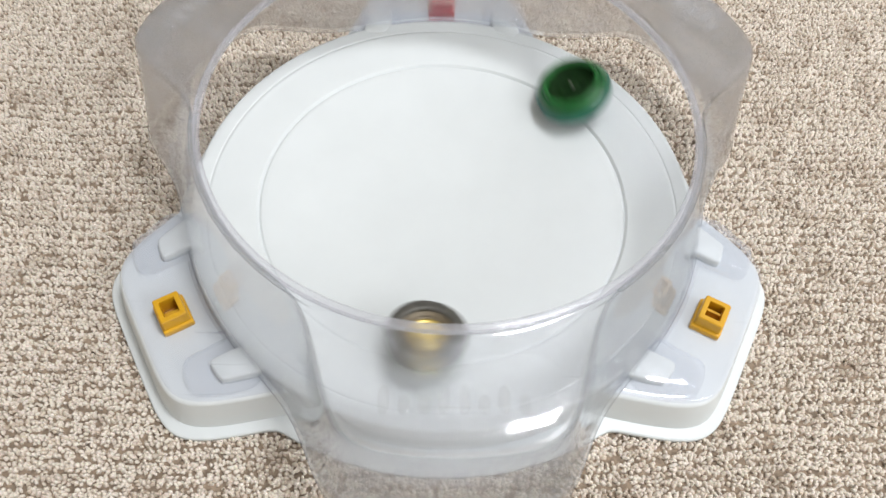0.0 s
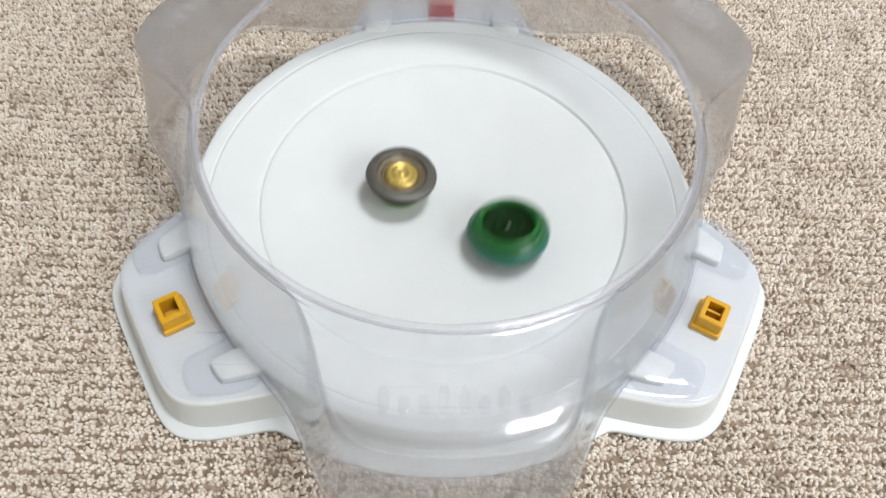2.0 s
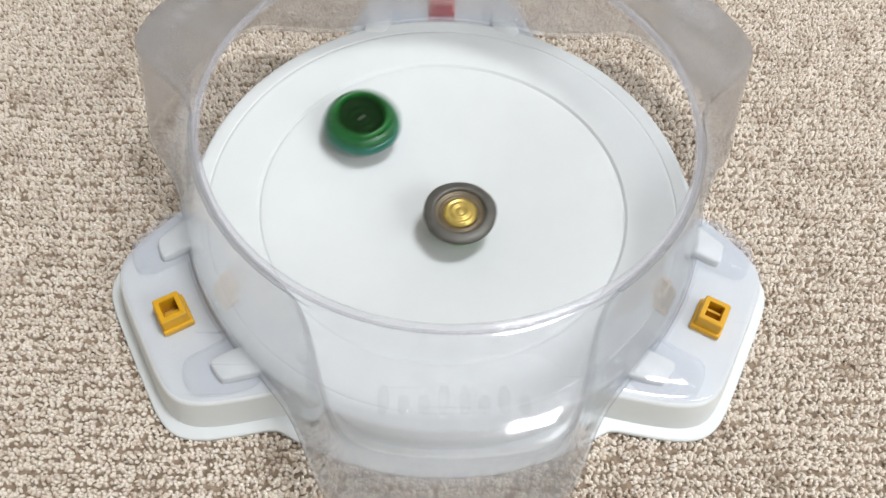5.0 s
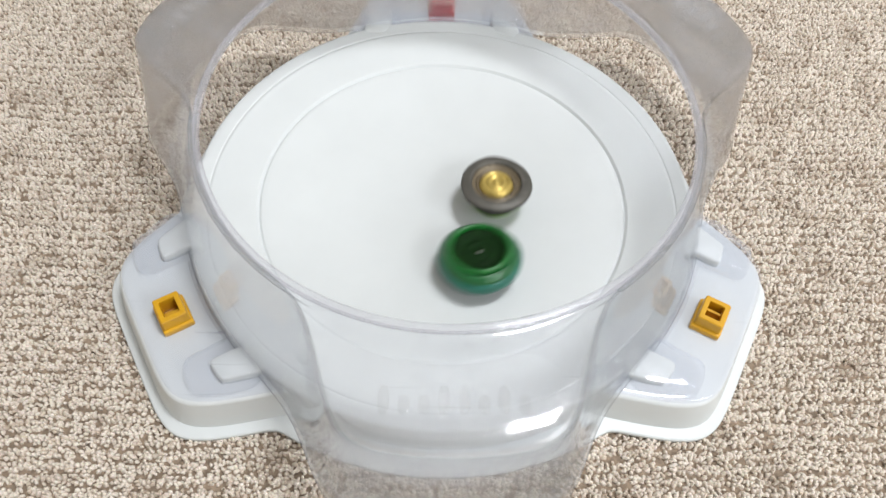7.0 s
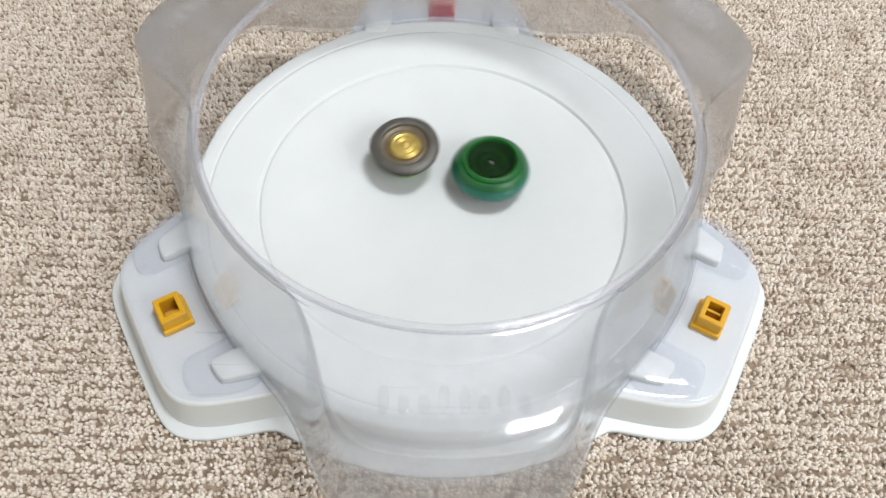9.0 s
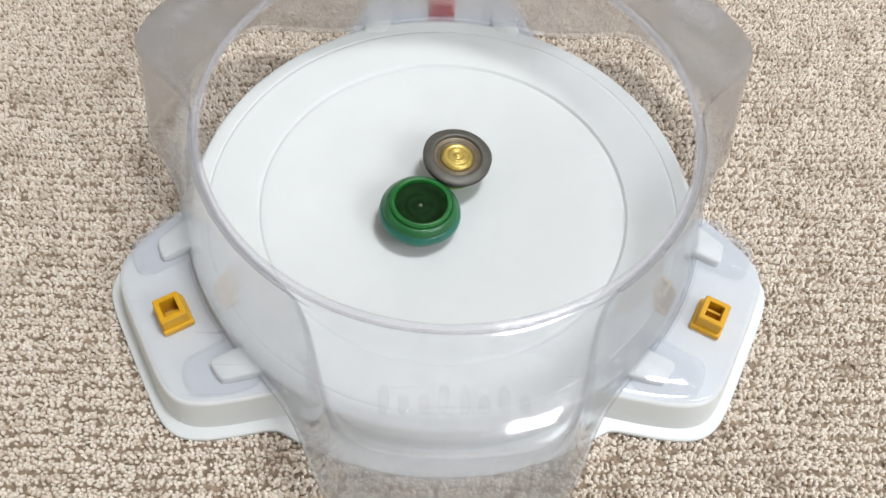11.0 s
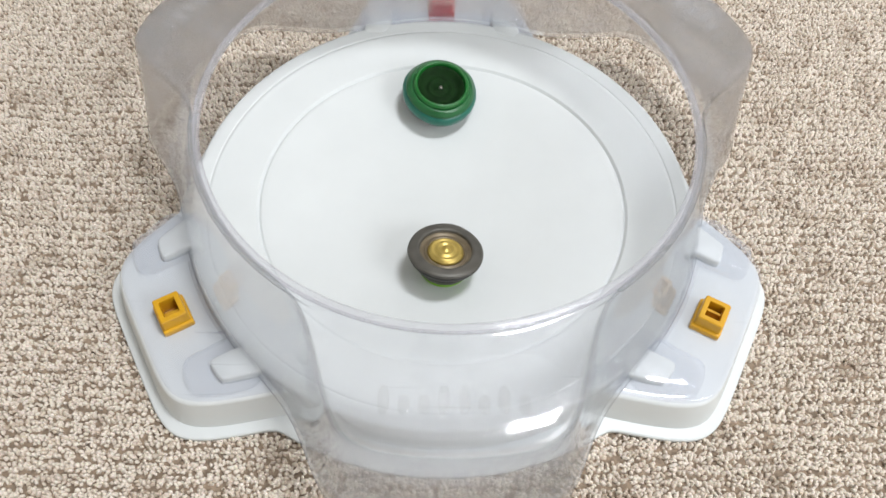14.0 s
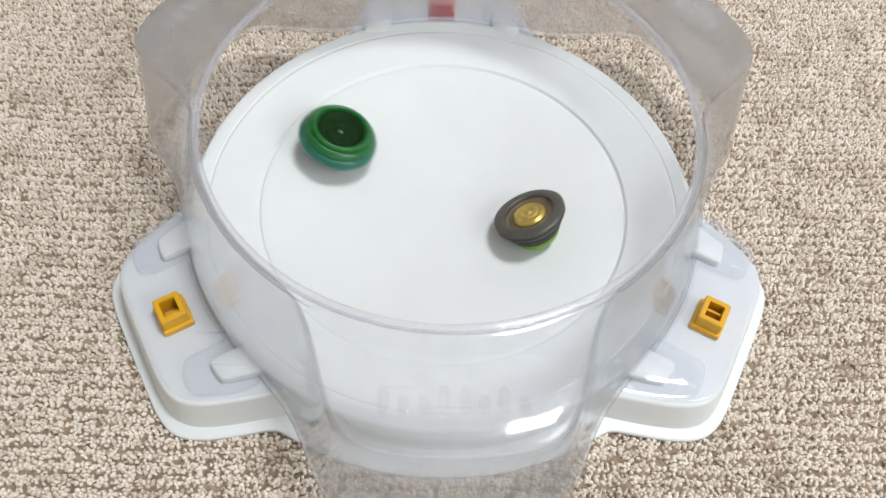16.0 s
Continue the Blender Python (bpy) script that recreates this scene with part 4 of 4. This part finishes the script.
        (8.0, pose(0.0156, 0.0310, 0.0138, 1.2, 4.0, -160.0)),
        (8.1, pose(-0.0128, 0.0355, 0.0139, 0.2, 0.3, 126.0)),
        (8.2, pose(-0.0403, 0.0194, 0.0145, 2.2, 4.2, 52.1)),
        (8.3, pose(-0.0512, -0.0107, 0.0151, -6.1, 5.1, -22.3)),
        (8.4, pose(-0.0432, -0.0309, 0.0152, -7.0, -4.7, -95.7)),
        (8.5, pose(-0.0213, -0.0373, 0.0143, 1.6, -6.1, -170.1)),
        (8.6, pose(0.0002, -0.0210, 0.0130, 2.6, -2.0, 116.0)),
        (8.7, pose(0.0099, 0.0014, 0.0127, 3.5, -2.0, 41.9)),
        (8.8, pose(0.0076, 0.0237, 0.0132, 5.8, 2.5, -31.9)),
        (8.9, pose(-0.0042, 0.0377, 0.0139, -0.2, 7.1, -106.0)),
        (9.0, pose(-0.0251, 0.0349, 0.0144, -5.2, 1.3, 179.9)),
        (9.1, pose(-0.0344, 0.0148, 0.0139, -1.5, -1.2, 106.0)),
        (9.2, pose(-0.0367, -0.0017, 0.0139, -1.9, 0.6, 32.0)),
        (9.3, pose(-0.0333, -0.0265, 0.0143, -4.6, -3.4, -41.9)),
        (9.4, pose(-0.0154, -0.0436, 0.0146, 2.6, -7.6, -116.2)),
        (9.5, pose(0.0076, -0.0461, 0.0147, 8.0, 0.2, 170.0)),
        (9.6, pose(0.0253, -0.0359, 0.0144, 2.0, 5.5, 96.1)),
        (9.7, pose(0.0331, -0.0206, 0.0140, -1.5, 2.5, 22.0)),
        (9.8, pose(0.0329, -0.0068, 0.0136, -0.5, 2.0, -52.0)),
        (9.9, pose(0.0293, 0.0032, 0.0134, -3.0, 2.9, -126.1)),
        (10.0, pose(0.0258, 0.0106, 0.0134, -6.0, -1.0, 160.1)),
        (10.1, pose(0.0234, 0.0173, 0.0134, -3.0, -6.8, 86.2)),
        (10.2, pose(0.0217, 0.0245, 0.0136, 4.7, -6.6, 11.7)),
        (10.3, pose(0.0196, 0.0316, 0.0139, 8.0, 0.7, -61.9)),
        (10.4, pose(0.0168, 0.0374, 0.0141, 3.0, 6.4, -135.8)),
        (10.5, pose(0.0137, 0.0404, 0.0143, -2.8, 4.6, 149.9)),
        (10.6, pose(0.0108, 0.0401, 0.0142, -3.2, 0.8, 76.0)),
        (10.7, pose(0.0087, 0.0371, 0.0139, -2.3, 0.1, 2.0)),
        (10.8, pose(0.0073, 0.0326, 0.0137, -3.2, -0.7, -72.0)),
        (10.9, pose(0.0069, 0.0283, 0.0134, -2.8, -3.9, -145.9)),
        (11.0, pose(0.0072, 0.0258, 0.0133, 1.3, -5.9, 139.9)),
        (11.1, pose(0.0087, 0.0258, 0.0133, 6.9, -3.4, 65.8)),
        (11.2, pose(0.0115, 0.0279, 0.0135, 8.5, 3.8, -7.7)),
        (11.3, pose(0.0157, 0.0310, 0.0138, 2.8, 10.4, -81.7)),
        (11.4, pose(0.0065, 0.0336, 0.0137, -5.8, 9.5, -156.5)),
        (11.5, pose(0.0065, 0.0366, 0.0139, -9.9, 3.4, 129.7)),
        (11.6, pose(0.0138, 0.0350, 0.0140, -9.3, -2.1, 56.2)),
        (11.7, pose(0.0221, 0.0364, 0.0143, -6.3, -5.5, -17.7)),
        (11.8, pose(0.0218, 0.0270, 0.0137, -4.9, -7.2, -91.7)),
        (11.9, pose(0.0246, 0.0201, 0.0135, -2.2, -9.9, -165.8)),
        (12.0, pose(0.0252, 0.0142, 0.0133, 3.1, -11.7, 119.7)),
        (12.1, pose(0.0378, 0.0109, 0.0141, 9.5, -10.4, 45.1)),
        (12.2, pose(0.0466, 0.0092, 0.0148, 16.0, -2.2, -28.3)),
        (12.3, pose(0.0413, 0.0119, 0.0143, 14.6, 11.7, -100.5)),
        (12.4, pose(0.0295, 0.0126, 0.0135, 2.1, 19.6, -175.6)),
        (12.5, pose(0.0228, 0.0124, 0.0132, -12.2, 16.6, 108.2)),
        (12.6, pose(0.0269, 0.0068, 0.0134, -18.5, 4.5, 35.3)),
        (12.7, pose(0.0283, -0.0025, 0.0133, -16.1, -7.1, -37.0)),
        (12.8, pose(0.0302, -0.0091, 0.0135, -8.3, -13.6, -111.0)),
        (12.9, pose(0.0331, -0.0165, 0.0139, 0.7, -14.1, 173.9)),
        (13.0, pose(0.0264, -0.0209, 0.0137, 7.7, -10.9, 99.3)),
        (13.1, pose(0.0291, -0.0411, 0.0150, 13.3, -5.7, 25.3)),
        (13.2, pose(0.0384, -0.0545, 0.0167, 17.7, -0.9, -48.1)),
        (13.3, pose(0.0444, -0.0546, 0.0172, 20.1, 9.1, -120.4)),
        (13.4, pose(0.0434, -0.0481, 0.0165, 13.9, 19.9, 166.5)),
        (13.5, pose(0.0305, -0.0363, 0.0147, 0.5, 24.4, 90.1)),
        (13.6, pose(0.0212, -0.0282, 0.0138, -15.9, 13.5, 14.1)),
        (13.7, pose(0.0077, -0.0188, 0.0130, -17.4, -2.2, -57.7)),
        (13.8, pose(-0.0001, -0.0405, 0.0142, -0.8, -15.6, -131.9)),
        (13.9, pose(-0.0014, -0.0556, 0.0155, 13.7, -1.7, 153.8)),
        (14.0, pose(-0.0007, -0.0546, 0.0154, 2.0, 12.1, 80.2)),
        (14.1, pose(0.0002, -0.0400, 0.0141, -5.2, 5.2, 5.7)),
        (14.2, pose(-0.0024, -0.0216, 0.0131, -6.3, 1.3, -68.1)),
        (14.3, pose(-0.0054, -0.0116, 0.0127, -0.4, -3.3, -141.9)),
        (14.4, pose(-0.0237, -0.0343, 0.0142, 3.8, 5.6, 144.1)),
        (14.5, pose(-0.0292, -0.0410, 0.0150, -6.3, 11.9, 69.3)),
        (14.6, pose(-0.0283, -0.0392, 0.0148, -14.7, 1.9, -4.3)),
        (14.7, pose(-0.0264, -0.0333, 0.0143, -10.3, -11.4, -76.9)),
        (14.8, pose(-0.0227, -0.0215, 0.0135, 2.4, -20.0, -152.4)),
        (14.9, pose(-0.0341, -0.0098, 0.0137, 17.7, -10.2, 132.4)),
        (15.0, pose(-0.0420, -0.0032, 0.0143, 19.0, 8.1, 61.3)),
        (15.1, pose(-0.0391, 0.0033, 0.0141, 4.8, 20.9, -13.1)),
        (15.2, pose(-0.0298, 0.0098, 0.0136, -14.9, 16.5, -90.2)),
        (15.3, pose(-0.0197, 0.0306, 0.0139, -23.3, -1.3, -161.7)),
        (15.4, pose(-0.0058, 0.0353, 0.0138, -14.0, -20.1, 126.5)),
        (15.5, pose(0.0093, 0.0352, 0.0139, 8.8, -23.5, 48.2)),
        (15.6, pose(0.0212, 0.0260, 0.0137, 24.5, -7.7, -25.7)),
        (15.7, pose(0.0279, 0.0134, 0.0135, 22.0, 14.5, -95.2)),
        (15.8, pose(0.0307, 0.0012, 0.0135, 1.3, 26.7, -171.7)),
        (15.9, pose(0.0533, -0.0239, 0.0158, -22.3, 17.9, 110.5)),
        (16.0, pose(0.0625, -0.0281, 0.0170, -28.4, -6.9, 41.7)),
    ])


motions()
